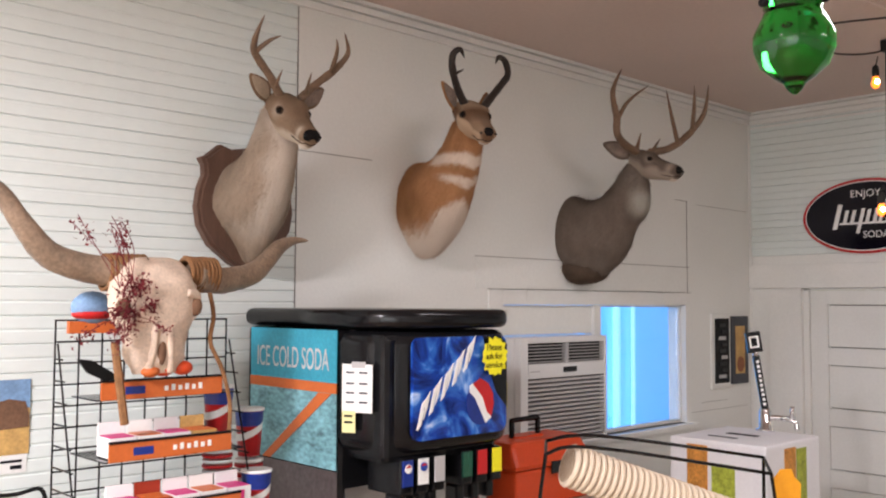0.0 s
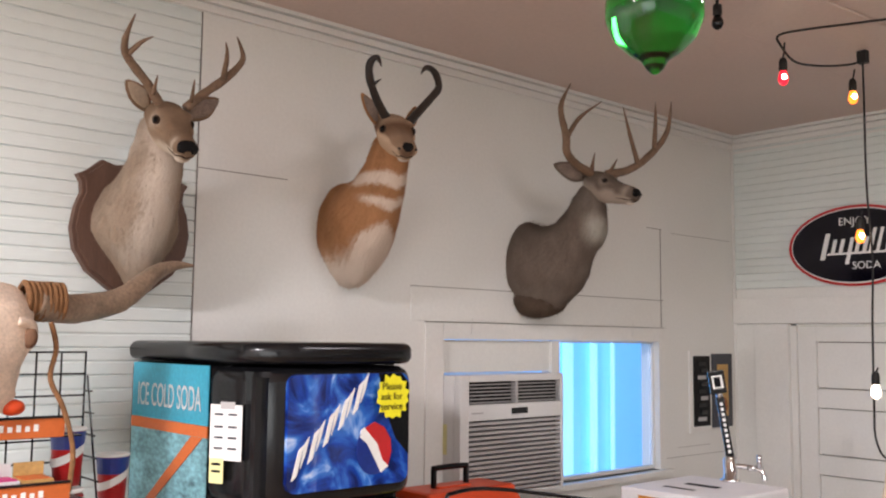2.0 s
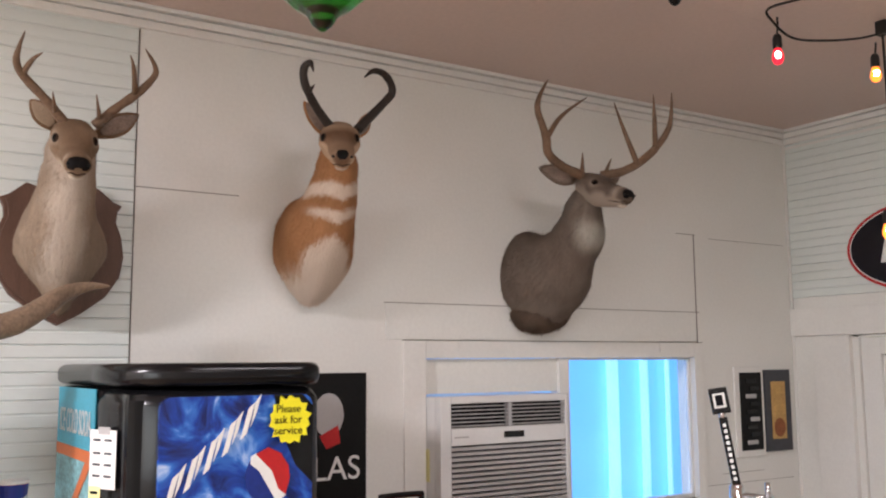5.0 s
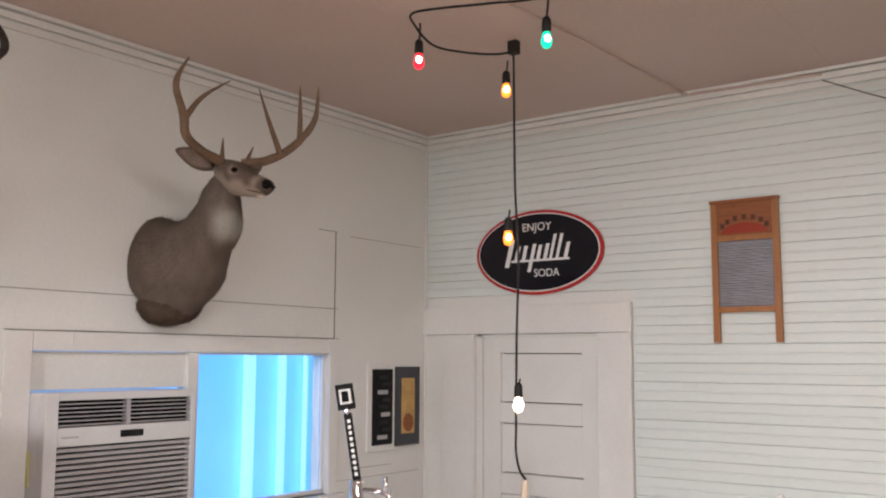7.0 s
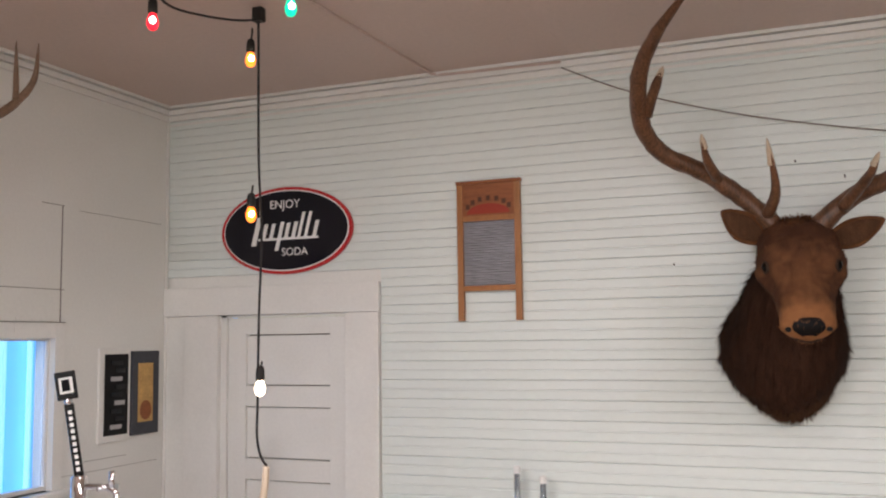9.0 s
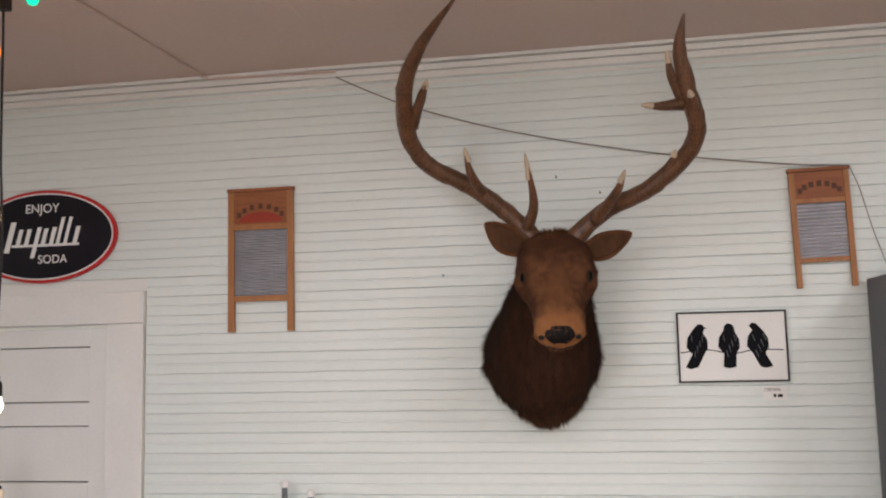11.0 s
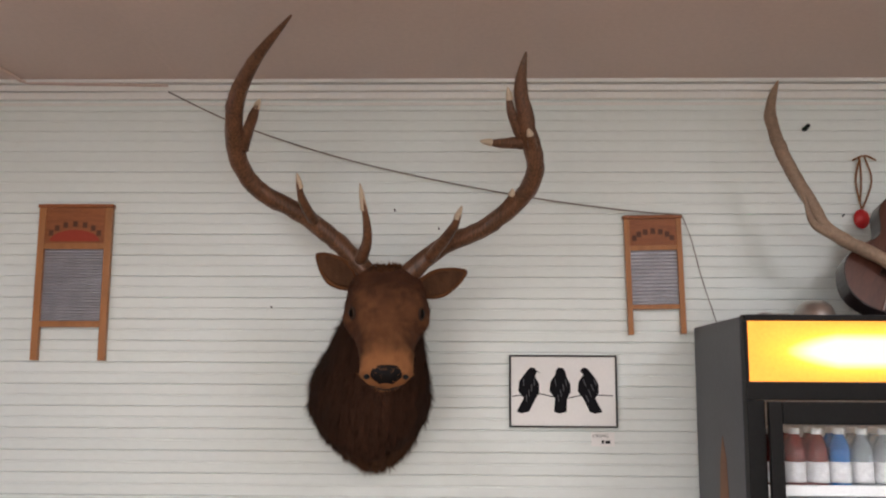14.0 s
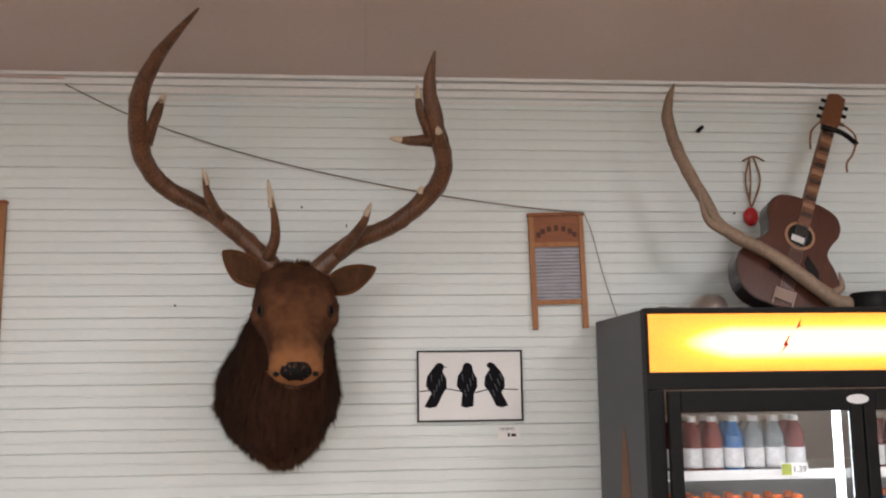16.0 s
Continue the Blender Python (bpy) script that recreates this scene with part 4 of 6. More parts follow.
part("script_tie", boxes((-0.16, 0.20, -0.0228, -0.0204, -0.05, -0.038)), "white", sign)


def washboard(loc, w, h, ry, label, print_material, ribs_metal):
    root = thing("washboard", label, "washboard", loc, 0, "washboards on the wall")
    root.matrix_world = pose(*loc, 0, ry, 0)
    s = 0.028 * w / 0.3
    for x in (-w / 2, w / 2 - s):
        part("leg", boxes((x, x + s, -0.03, -0.004, -h / 2, h / 2), bevel=0.003), "oak", root)
    part("top_rail", boxes((-w / 2 - 0.004, w / 2 + 0.004, -0.034, -0.002, h / 2 + 0.0005, h / 2 + 0.016), bevel=0.003), "oakdark", root)
    part("head_panel", boxes((-w / 2 + s, w / 2 - s, -0.024, -0.008, h / 2 - h * 0.235, h / 2)), "oakdark", root, "stained wooden head panel")
    part("rail", boxes((-w / 2 + s, w / 2 - s, -0.029, -0.006, h / 2 - h * 0.275, h / 2 - h * 0.236), bevel=0.002), "oak", root)
    part("rail", boxes((-w / 2 + s, w / 2 - s, -0.029, -0.006, -h / 2 + h * 0.215, -h / 2 + h * 0.255), bevel=0.002), "oak", root)
    z0, z1 = -h / 2 + h * 0.256, h / 2 - h * 0.276
    k = ribs_metal
    bm = bmesh.new()
    prev = None
    for i in range(k * 8 + 1):
        z = z0 + (z1 - z0) * i / (k * 8)
        y = -0.016 - 0.0055 * math.cos(2 * math.pi * i / 8)
        cur = (bm.verts.new((-w / 2 + s, y, z)), bm.verts.new((w / 2 - s, y, z)))
        if prev:
            bm.faces.new((prev[0], prev[1], cur[1], cur[0]))
        prev = cur
    part("ribbed_plate", bm, "zinc", root, "ribbed zinc plate", smooth=True)
    part("plate_back", boxes((-w / 2 + s, w / 2 - s, -0.010, -0.007, z0, z1)), "zinc", root)
    arch = [(0.34 * w * math.cos(math.pi * i / 12), h / 2 - h * 0.222 + 0.075 * h * math.sin(math.pi * i / 12)) for i in range(13)]
    part("printed_arch", slab(arch, -0.0252, -0.0238), print_material, root)
    for i in range(7):
        a = math.pi * (0.14 + 0.72 * i / 6)
        cx, cz = 0.36 * w * math.cos(a), h / 2 - h * 0.212 + 0.105 * h * math.sin(a)
        part("print_stroke", boxes((cx - 0.010, cx + 0.010, -0.0250, -0.0238, cz - 0.012, cz + 0.012)), "darkprint", root)
    return root


washboard((1.893, 0.0, 2.300), 0.318, 0.655, 0.0, "large wooden washboard with a dull zinc plate on the boards", "redprint", 26)
washboard((4.373, 0.0, 2.338), 0.242, 0.49, -1.2, "small wooden washboard with a shiny ribbed plate on the boards", "oakdark", 15)

pic = thing("framed_picture", "thin black framed print of three black birds on a twig", "picture", (3.982, -0.001, 1.856))
part("mat_paper", boxes((-0.218, 0.218, -0.012, -0.004, -0.142, 0.142)), "white", pic)
part("frame", boxes((-0.224, 0.224, -0.018, -0.003, 0.142, 0.149), (-0.224, 0.224, -0.018, -0.003, -0.149, -0.142), (-0.224, -0.217, -0.018, -0.003, -0.142, 0.142), (0.217, 0.224, -0.018, -0.003, -0.142, 0.142)), "blackmatte", pic, "thin black frame")


def bird(x, lean, head):
    body = [(-0.045, 0.0), (-0.04, 0.04), (-0.02, 0.068), (-0.018 + head, 0.085), (-0.005 + head, 0.098), (0.012 + head, 0.095), (0.022 + head, 0.083), (0.026, 0.06), (0.042, 0.03), (0.043, -0.005), (0.028, -0.03), (0.022 + lean, -0.085), (-0.008 + lean, -0.092), (-0.03 + lean, -0.085), (-0.022, -0.03)]
    part("printed_bird", slab([(x + a, b) for a, b in body], -0.0132, -0.0118), "ink", pic)
    for k in range(5):
        fx, fz = x - 0.024 + 0.011 * k, 0.05 - 0.022 * ((k * 3) % 4)
        part("feather_stroke", slab([(fx, fz), (fx + 0.004, fz + 0.001), (fx + 0.008 + lean * 0.2, fz - 0.028), (fx + 0.005 + lean * 0.2, fz - 0.029)], -0.0140, -0.0131), "feather", pic)


bird(-0.142, -0.022, 0.012)
bird(-0.012, 0.003, 0.0)
bird(0.105, 0.035, -0.016)
part("printed_bird", slab([(-0.118, 0.088), (-0.093, 0.076), (-0.112, 0.079)], -0.0132, -0.0118), "ink", pic)
tw = bmesh.new()
tube(tw, [(-0.212, -0.0125, -0.022), (-0.10, -0.0125, -0.012), (0.0, -0.0125, -0.03), (0.09, -0.0125, -0.015), (0.205, -0.0125, -0.018)], [0.0022] * 5, 6, 5)
part("printed_twig", tw, "ink", pic)
card = thing("price_card", "small white handwritten price card below the picture", "price card", (4.145, -0.001, 1.66))
part("card", boxes((-0.048, 0.048, -0.003, -0.0005, -0.029, 0.029)), "white", card)
lettering("CROWS", 0.018, card, pose(-0.01, -0.0036, 0.013, 90, 0, 0), "ink")
part("writing", boxes((-0.006, 0.004, -0.0038, -0.003, -0.018, -0.004), (0.010, 0.030, -0.0038, -0.003, -0.018, -0.006)), "ink", card)

# wires and cables on the walls and ceiling
wire = thing("wall_wire", "thin slack grey wire strung across the boards", "wire")
wb = bmesh.new()
tube(wb, [(2.27, -0.03, 3.145), (2.6, -0.03, 2.99), (3.1, -0.03, 2.83), (3.7, -0.03, 2.70), (4.2, -0.03, 2.625), (4.49, -0.036, 2.598)], [0.0032] * 6, 6, 6)
tube(wb, [(4.49, -0.036, 2.598), (4.53, -0.02, 2.50), (4.57, -0.02, 2.33), (4.63, -0.02, 2.13)], [0.002] * 4, 6, 6)
part("strand", wb, "crack", wire, smooth=True)
conduit = thing("ceiling_cable", "tan cable fixed along the ceiling to the crown moulding", "cable")
cb = bmesh.new()
tube(cb, [(1.45, -2.4, CEIL - 0.006), (1.55, -1.54, CEIL - 0.006), (1.61, -0.2, CEIL - 0.006), (1.63, -0.05, CEIL - 0.012), (1.75, -0.047, CEIL - 0.022), (2.27, -0.044, CEIL - 0.03)], [0.007] * 6, 8, 6)
part("sheath", cb, "ceil", conduit, smooth=True)
cb = bmesh.new()
tube(cb, [(1.75, -0.012, CEIL - 0.075), (3.4, -0.012, CEIL - 0.083), (5.0, -0.012, CEIL - 0.078), (7.4, -0.012, CEIL - 0.085)], [0.004] * 4, 6, 8)
part("sheath", cb, "trim", conduit, smooth=True)

# ---- string lights ----
string = thing("string_lights", "black cable of coloured bulbs hung from the ceiling", "string lights", (1.32, -1.12, CEIL))


def cable(*runs):
    bm = bmesh.new()
    for pts in runs:
        tube(bm, pts, [0.0048] * len(pts), 8, 6)
    ob = part("cable", bm, "rubber", string, smooth=True)
    ob.matrix_parent_inverse = string.matrix_world.inverted()
    return ob


cable([(1.34, -1.15, 3.155), (1.335, -1.14, 3.0), (1.325, -1.12, 2.6), (1.34, -1.12, 2.3), (1.33, -1.12, 2.0), (1.325, -1.12, 1.65), (1.33, -1.13, 1.53), (1.36, -1.15, 1.46), (1.41, -1.19, 1.435)],
      [(1.34, -1.15, 3.155), (1.31, -1.24, 3.125), (1.28, -1.42, 3.09), (1.25, -1.58, 3.08), (1.24, -1.68, 3.13), (1.25, -1.71, 3.165), (1.36, -1.68, 3.17), (1.55, -1.62, 3.165), (1.74, -1.55, 3.17), (2.3, -1.55, 3.17), (2.9, -1.75, 3.16)])
part("cable_clip", boxes((0.0, 0.04, -0.045, -0.01, -0.055, -0.0)), "rubber", string)


def bulb(x, y, z, kind, stem):
    """A bulb whose glass centre is at z, below a black socket."""
    bm = bmesh.new()
    lathe(bm, [(0.006, 0.085), (0.012, 0.082), (0.0165, 0.07), (0.0175, 0.035), (0.0155, 0.03), (0.012, 0.028)], 14, (x, y, z))
    if stem > 0:
        tube(bm, [(x, y, z + 0.08), (x + 0.008, y - 0.004, z + 0.08 + stem * 0.5), (x + 0.02, y - 0.02, z + 0.08 + stem)], [0.004] * 3, 6, 4)
    sock = part("socket", bm, "rubber", string, smooth=True)
    g = lathe(bmesh.new(), [(0.011, 0.032), (0.0155, 0.02), (0.021, 0.0), (0.0205, -0.012), (0.014, -0.026), (0.003, -0.032)], 16, (x, y, z))
    glass = part("bulb", g, "bulb_" + kind, sock, kind + " glowing bulb", smooth=True)
    # added glowing ball, half out of the glass, for the bulb's hot core
    part("glow_core", ball(bmesh.new(), (x + 0.012, y - 0.014, z), 0.0105, (1, 1, 1.2), 10, 7), "bulb_core", sock, "added glowing ball for the bright core", smooth=True)
    for ob in (sock,):
        ob.matrix_parent_inverse = string.matrix_world.inverted()
    return sock


bulb(1.222, -1.632, 3.008, "red", 0.06)
bulb(1.73, -1.55, 3.01, "green", 0.07)
bulb(1.265, -1.09, 3.017, "amber", 0.04)
bulb(1.29, -1.118, 2.385, "amber", 0.03)
bulb(1.332, -1.113, 1.712, "white", 0.02)
bulb(2.45, -1.6, 3.02, "blue", 0.06)
pull = thing("pull_handle", "pale wooden handle tied to the end of the cable", "handle", (1.41, -1.19, 1.43))
part("stick", tube(bmesh.new(), [(0.0, 0, 0.0), (-0.01, 0, -0.1), (-0.05, 0.01, -0.25)], [0.012, 0.014, 0.012], 10), "cream", pull, smooth=True)

# ---- window wall: air conditioner, meter panel, poster ----
ac = thing("air_conditioner", "white window air conditioner with a grey louvred front", "air conditioner", (0, -2.075, 1.215), 90)
part("case", boxes((-0.338, 0.338, -0.075, 0.40, 0.002, 0.545), bevel=0.01), "whiteplastic", ac)
part("front_bezel", boxes((-0.338, -0.285, -0.115, -0.076, 0.002, 0.545), (0.318, 0.338, -0.115, -0.076, 0.002, 0.545), (-0.285, 0.318, -0.115, -0.076, 0.515, 0.545), (-0.285, 0.318, -0.115, -0.076, 0.345, 0.415), (-0.285, 0.318, -0.115, -0.076, 0.002, 0.02), bevel=0.004), "whiteplastic", ac)
part("grille_back", boxes((-0.285, 0.318, -0.082, -0.077, 0.02, 0.345), (-0.285, 0.318, -0.082, -0.077, 0.415, 0.515)), "blackmatte", ac)
for i in range(15):
    z = 0.028 + i * 0.0212
    part("slat", boxes((-0.283, 0.316, -0.112, -0.084, z, z + 0.0125)), "greyplastic", ac)
for i in range(6):
    z = 0.421 + i * 0.0158
    part("vent_vane", boxes((-0.283, 0.006, -0.11, -0.085, z, z + 0.004), (0.026, 0.316, -0.11, -0.085, z, z + 0.004)), "greyplastic", ac)
part("vent_divider", boxes((0.008, 0.024, -0.114, -0.083, 0.416, 0.514)), "greyplastic", ac)
part("control_window", boxes((-0.02, 0.085, -0.1175, -0.1145, 0.368, 0.395), bevel=0.001), "black", ac)
part("badge", boxes((-0.27, -0.20, -0.1165, -0.1145, 0.376, 0.382)), "greyplastic", ac)
part("side_foam", boxes((-0.342, -0.339, -0.03, 0.06, 0.20, 0.33)), "postit", ac)

meter = thing("breaker_panel", "small grey breaker box with an open dark window", "electrical panel", (0, -0.29, 1.63), 90)
part("backplate", boxes((-0.225, 0.0, -0.012, 0.0, -0.235, 0.235), bevel=0.003), "trim", meter)
part("dark_window", boxes((-0.19, -0.022, -0.0165, -0.011, -0.20, 0.205)), "blackmatte", meter)
for i in range(9):
    z = -0.17 + i * 0.04
    part("breaker", boxes((-0.15 + (i % 2) * 0.03, -0.07 + (i % 2) * 0.02, -0.022, -0.0162, z, z + 0.022), bevel=0.002), "greyplastic" if i % 3 == 0 else "black", meter)
part("door_leaf", boxes((0.004, 0.215, -0.020, -0.003, -0.215, 0.218), bevel=0.003), "slate", meter, "open grey door leaf")
part("paper_label", boxes((0.05, 0.165, -0.0225, -0.0195, -0.15, 0.155)), "straw", meter, "yellowed paper label")
part("stain", slab(oval(0.045, 0.05), -0.0238, -0.0224), "oakdark", meter).location = (0.108, 0, -0.09)

poster = thing("poster", "black poster with white lettering behind the drink dispenser", "poster", (0, -2.96, 1.60), 90)
part("sheet", boxes((-0.27, 0.265, -0.006, -0.001, -0.30, 0.262)), "blackmatte", poster)
lettering("LAS", 0.13, poster, pose(0.135, -0.0066, -0.11, 90, 0, 0))
part("printed_shape", slab([(0.10 + 0.065 * math.cos(a * 0.4), 0.10 + 0.085 * math.sin(a * 0.4)) for a in range(16)], -0.0075, -0.0058), "greyplastic", poster)
part("printed_shape", slab([(0.06, 0.02), (0.14, 0.06), (0.15, -0.01), (0.09, -0.03)], -0.0085, -0.0072), "red", poster)

# ---- ceiling fixtures ----
fix = thing("ceiling_light", "white fluorescent tube fixture on the ceiling", "ceiling light", (TUBES[0][0], TUBES[0][1], CEIL), 0, "fluorescent fixtures")
part("housing", boxes((-0.16, 0.16, -0.62, 0.62, -0.075, -0.001), bevel=0.01), "whiteplastic", fix)
part("diffuser", boxes((-0.15, 0.15, -0.60, 0.60, -0.095, -0.0755), bevel=0.006), "lampwhite", fix)
for tx, ty in TUBES[1:]:
    copy_thing(fix, pose(tx, ty, CEIL))

# green glass lantern
lantern = thing("glass_lantern", "green glass globe hanging from the ceiling on black iron", "lantern", (2.22, -3.94, 2.35))
g = lathe(bmesh.new(), [(0.004, 0.0), (0.014, 0.008), (0.022, 0.022), (0.04, 0.034), (0.066, 0.058), (0.080, 0.09), (0.081, 0.12), (0.068, 0.15), (0.056, 0.17), (0.060, 0.19), (0.065, 0.225), (0.062, 0.26), (0.05, 0.285)], 32)
part("globe", g, "greenglass", lantern, "translucent green glass", smooth=True)
for i in range(6):
    a = i * math.pi / 3
    part("stud", ball(bmesh.new(), (0.066 * math.cos(a), 0.066 * math.sin(a), 0.185 + 0.02 * (i % 2)), 0.010), "blackmatte", lantern, smooth=True)
part("cap", lathe(bmesh.new(), [(0.05, 0.283), (0.06, 0.29), (0.045, 0.31), (0.012, 0.33), (0.006, 0.36)], 18), "blackmatte", lantern, smooth=True)
part("hanger", bars([(0, 0, 0.35), (0, 0, CEIL - 2.35)], r=0.004), "blackmatte", lantern)
part("iron_leaf", slab([(-0.20, 0.245), (-0.16, 0.262), (-0.08, 0.258), (-0.05, 0.24), (-0.10, 0.222), (-0.17, 0.225)], -0.01, 0.01), "blackmatte", lantern, "black iron leaf").matrix_local = pose(0, 0, 0.03, 0, 0, 40)

spare = thing("empty_socket", "unlit dark bulb in a black socket under the ceiling", "bulb", (1.294, -2.240, CEIL))
part("socket", lathe(bmesh.new(), [(0.02, 0.0), (0.02, -0.012), (0.008, -0.02), (0.006, -0.05), (0.016, -0.055), (0.0175, -0.09), (0.014, -0.095)], 14), "rubber", spare, smooth=True)
part("bulb", lathe(bmesh.new(), [(0.013, -0.095), (0.021, -0.115), (0.022, -0.128), (0.014, -0.142), (0.003, -0.148)], 14), "black", spare, "dark unlit glass", smooth=True)

# ---- drinks cooler and what lies on it ----
FX0, FX1, FY, FZ = 4.525, 6.06, -0.74, 2.12
cooler = thing("drinks_cooler", "tall dark grey double-door drinks cooler with a lit orange sign", "refrigerator", (FX0, 0, 0))
FW = FX1 - FX0
part("side_panel", boxes((0, 0.035, FY + 0.05, -0.04, 0.08, FZ), bevel=0.004), "slate", cooler, "scuffed grey side")
part("side_panel", boxes((FW - 0.035, FW, FY + 0.05, -0.04, 0.08, FZ), bevel=0.004), "slate", cooler)
part("top_panel", boxes((0.036, FW - 0.036, FY + 0.05, -0.04, FZ - 0.03, FZ - 0.002)), "slate", cooler)
part("back_panel", boxes((0.036, FW - 0.036, -0.075, -0.04, 0.08, FZ - 0.031)), "greyplastic", cooler)
part("base", boxes((0.01, FW - 0.01, FY + 0.06, -0.04, 0, 0.079)), "black", cooler)
part("floor_panel", boxes((0.036, FW - 0.036, FY + 0.06, -0.076, 0.08, 0.14)), "greyplastic", cooler)
part("front_frame", boxes((0, FW, FY, FY + 0.049, 1.835, 1.895), (0, 0.06, FY, FY + 0.049, 0.08, 1.834), (FW - 0.06, FW, FY, FY + 0.049, 0.08, 1.834), (0, FW, FY, FY + 0.049, FZ - 0.016, FZ + 0.004), (0, 0.012, FY, FY + 0.049, 1.896, FZ - 0.017), (FW - 0.012, FW, FY, FY + 0.049, 1.896, FZ - 0.017), bevel=0.004), "blackmatte", cooler, "black front frame")
part("sign_panel", boxes((0.013, FW - 0.013, FY + 0.004, FY + 0.04, 1.897, FZ - 0.018)), "signlight", cooler, "backlit orange sign panel")
bolt = [(0.0, 0.0), (0.02, 0.03), (0.014, 0.034), (0.045, 0.075), (0.028, 0.04), (0.034, 0.036)]
part("sign_mark", slab([(0.49 + x, 1.955 + z) for x, z in bolt], FY + 0.001, FY + 0.0035), "red", cooler, "small red mark")
part("sign_mark", slab([(0.555, 2.045), (0.575, 2.08), (0.57, 2.055), (0.582, 2.058)], FY + 0.001, FY + 0.0035), "red", cooler)
part("scuff", slab([(0.30, 1.30), (0.34, 1.62), (0.38, 1.70), (0.42, 1.60), (0.44, 1.45), (0.45, 1.30)], -0.0012, 0.0012), "rust", cooler, "rusty worn patch").matrix_local = pose(-0.0005, -0.80, 0, 0, 0, 90)
for d, (x0, x1) in enumerate(((0.063, FW / 2 - 0.003), (FW / 2 + 0.003, FW - 0.063))):
    dr = part("cooler_door", boxes((x0, x0 + 0.045, FY - 0.03, FY - 0.002, 0.10, 1.83), (x1 - 0.045, x1, FY - 0.03, FY - 0.002, 0.10, 1.83), (x0 + 0.046, x1 - 0.046, FY - 0.03, FY - 0.002, 1.755, 1.83), (x0 + 0.046, x1 - 0.046, FY - 0.03, FY - 0.002, 0.10, 0.18), bevel=0.004), "blackmatte", cooler, "black framed glass door")
    gl = part("glass", boxes((x0 + 0.046, x1 - 0.046, FY - 0.018, FY - 0.014, 0.181, 1.754)), "glass", dr)
    gl.visible_shadow = False
    part("inner_light", boxes((x1 - 0.075, x1 - 0.052, FY + 0.03, FY + 0.05, 0.2, 1.78)), "tubeglow", cooler, "white tube light")
    for sz in (1.525, 1.22, 0.90, 0.58):
        part("shelf", boxes((x0, x1, FY + 0.10, -0.09, sz, sz + 0.006), (x0, x1, FY + 0.075, FY + 0.09, sz - 0.012, sz + 0.022)), "whiteplastic", cooler, "white wire shelf")
part("maker_badge", slab(oval(0.042, 0.017, 20), FY - 0.034, FY - 0.0305), "chrome", cooler, "small chrome badge").location = (FW / 2 - 0.02, 0, 1.795)

KINDS = ["bottle_red", "bottle_red", "bottle_red", "bottle_blue", "bottle_clear", "bottle_clear"]
LOWER = ["bottle_green", "bottle_red", "bottle_red", "bottle_blue", "bottle_blue", "bottle_blue"]


def bottle(kind, cap, h, label):
    root = thing("drink_bottle", label, "bottle", (0, 0, 0), 0, "bottles in the cooler")
    r = 0.036
    part("bottle_body", lathe(bmesh.new(), [(r * 0.8, 0.0), (r, 0.012), (r, h * 0.30), (r * 0.9, h * 0.36), (r, h * 0.42), (r, h * 0.62), (r * 0.93, h * 0.70), (r * 0.72, h * 0.80), (r * 0.42, h * 0.90), (r * 0.4, h * 0.93)], 18), kind, root, smooth=True)
    part("bottle_label", lathe(bmesh.new(), [(r + 0.0008, h * 0.10), (r + 0.0012, h * 0.14), (r + 0.0012, h * 0.40), (r + 0.0008, h * 0.44)], 18), "bottle_label", root, smooth=True)
    for k in range(3):
        z = h * (0.50 + 0.07 * k)
        part("rib", lathe(bmesh.new(), [(r * 0.97, z - 0.004), (r * 1.04, z), (r * 0.97, z + 0.004)], 18), kind, root, smooth=True)
    part("cap", lathe(bmesh.new(), [(r * 0.5, h * 0.90), (r * 0.52, h * 0.99), (r * 0.4, h)], 14), cap, root)
    return root


stock = {}
for row, (names, sz, h, cap) in enumerate(((KINDS, 1.532, 0.205, "whiteplastic"), (LOWER, 1.227, 0.225, "cap"), (KINDS, 0.907, 0.22, "cap"))):
    for d in range(2):
        for i in range(8):
            for depth in range(2):
                kind = names[(i + row * 2 * depth + d) % 6]
                key = (kind, cap, h)
                xx = FX0 + 0.125 + d * (FW / 2) + i * 0.0775
                if xx > FX1 - 0.11 or (i == 7):
                    continue
                yy = FY + 0.15 + depth * 0.10
                at = pose(xx + (0.01 if depth else 0), yy, sz, 0, 0, (i * 37) % 90)
                if key not in stock:
                    word = kind.split("_")[1]
                    stock[key] = bottle(kind, cap, h, "plastic bottle of " + word + " soft drink with a " + ("white" if cap == "whiteplastic" else "orange") + " cap")
                    stock[key].matrix_world = at
                else:
                    copy_thing(stock[key], at)
tag = thing("shelf_price_tag", "small white and green price tag clipped to the shelf", "price tag", (5.07, FY + 0.068, 1.545))
part("tag", boxes((-0.05, 0.05, -0.004, -0.001, -0.02, 0.025)), "white", tag)
part("green_field", boxes((-0.048, -0.012, -0.0052, -0.0038, -0.017, 0.022)), "fruitgreen", tag)
lettering("1.39", 0.03, tag, pose(0.018, -0.0052, 0.002, 90, 0, 0), "ink")

# guitar leaning on the wall
guitar = thing("acoustic_guitar", "dark brown acoustic guitar leaning on the wall above the cooler", "guitar")
guitar.matrix_world = pose(5.175, -0.33, FZ + 0.006) @ pose(0, 0, 0, -13, 0, 0) @ pose(0, 0, 0, 0, 23.5, 0) @ Matrix.Diagonal((1.08, 1.0, 1.06, 1))
half = [(0.0, 0.0), (0.10, 0.004), (0.165, 0.04), (0.20, 0.11), (0.195, 0.17), (0.165, 0.225), (0.128, 0.265), (0.118, 0.295), (0.128, 0.335), (0.143, 0.375), (0.14, 0.42), (0.112, 0.458), (0.06, 0.475), (0.0, 0.478)]
gs = spline(half, 4)
outl = [(float(p[0]), float(p[1])) for p in gs[1:-1]]
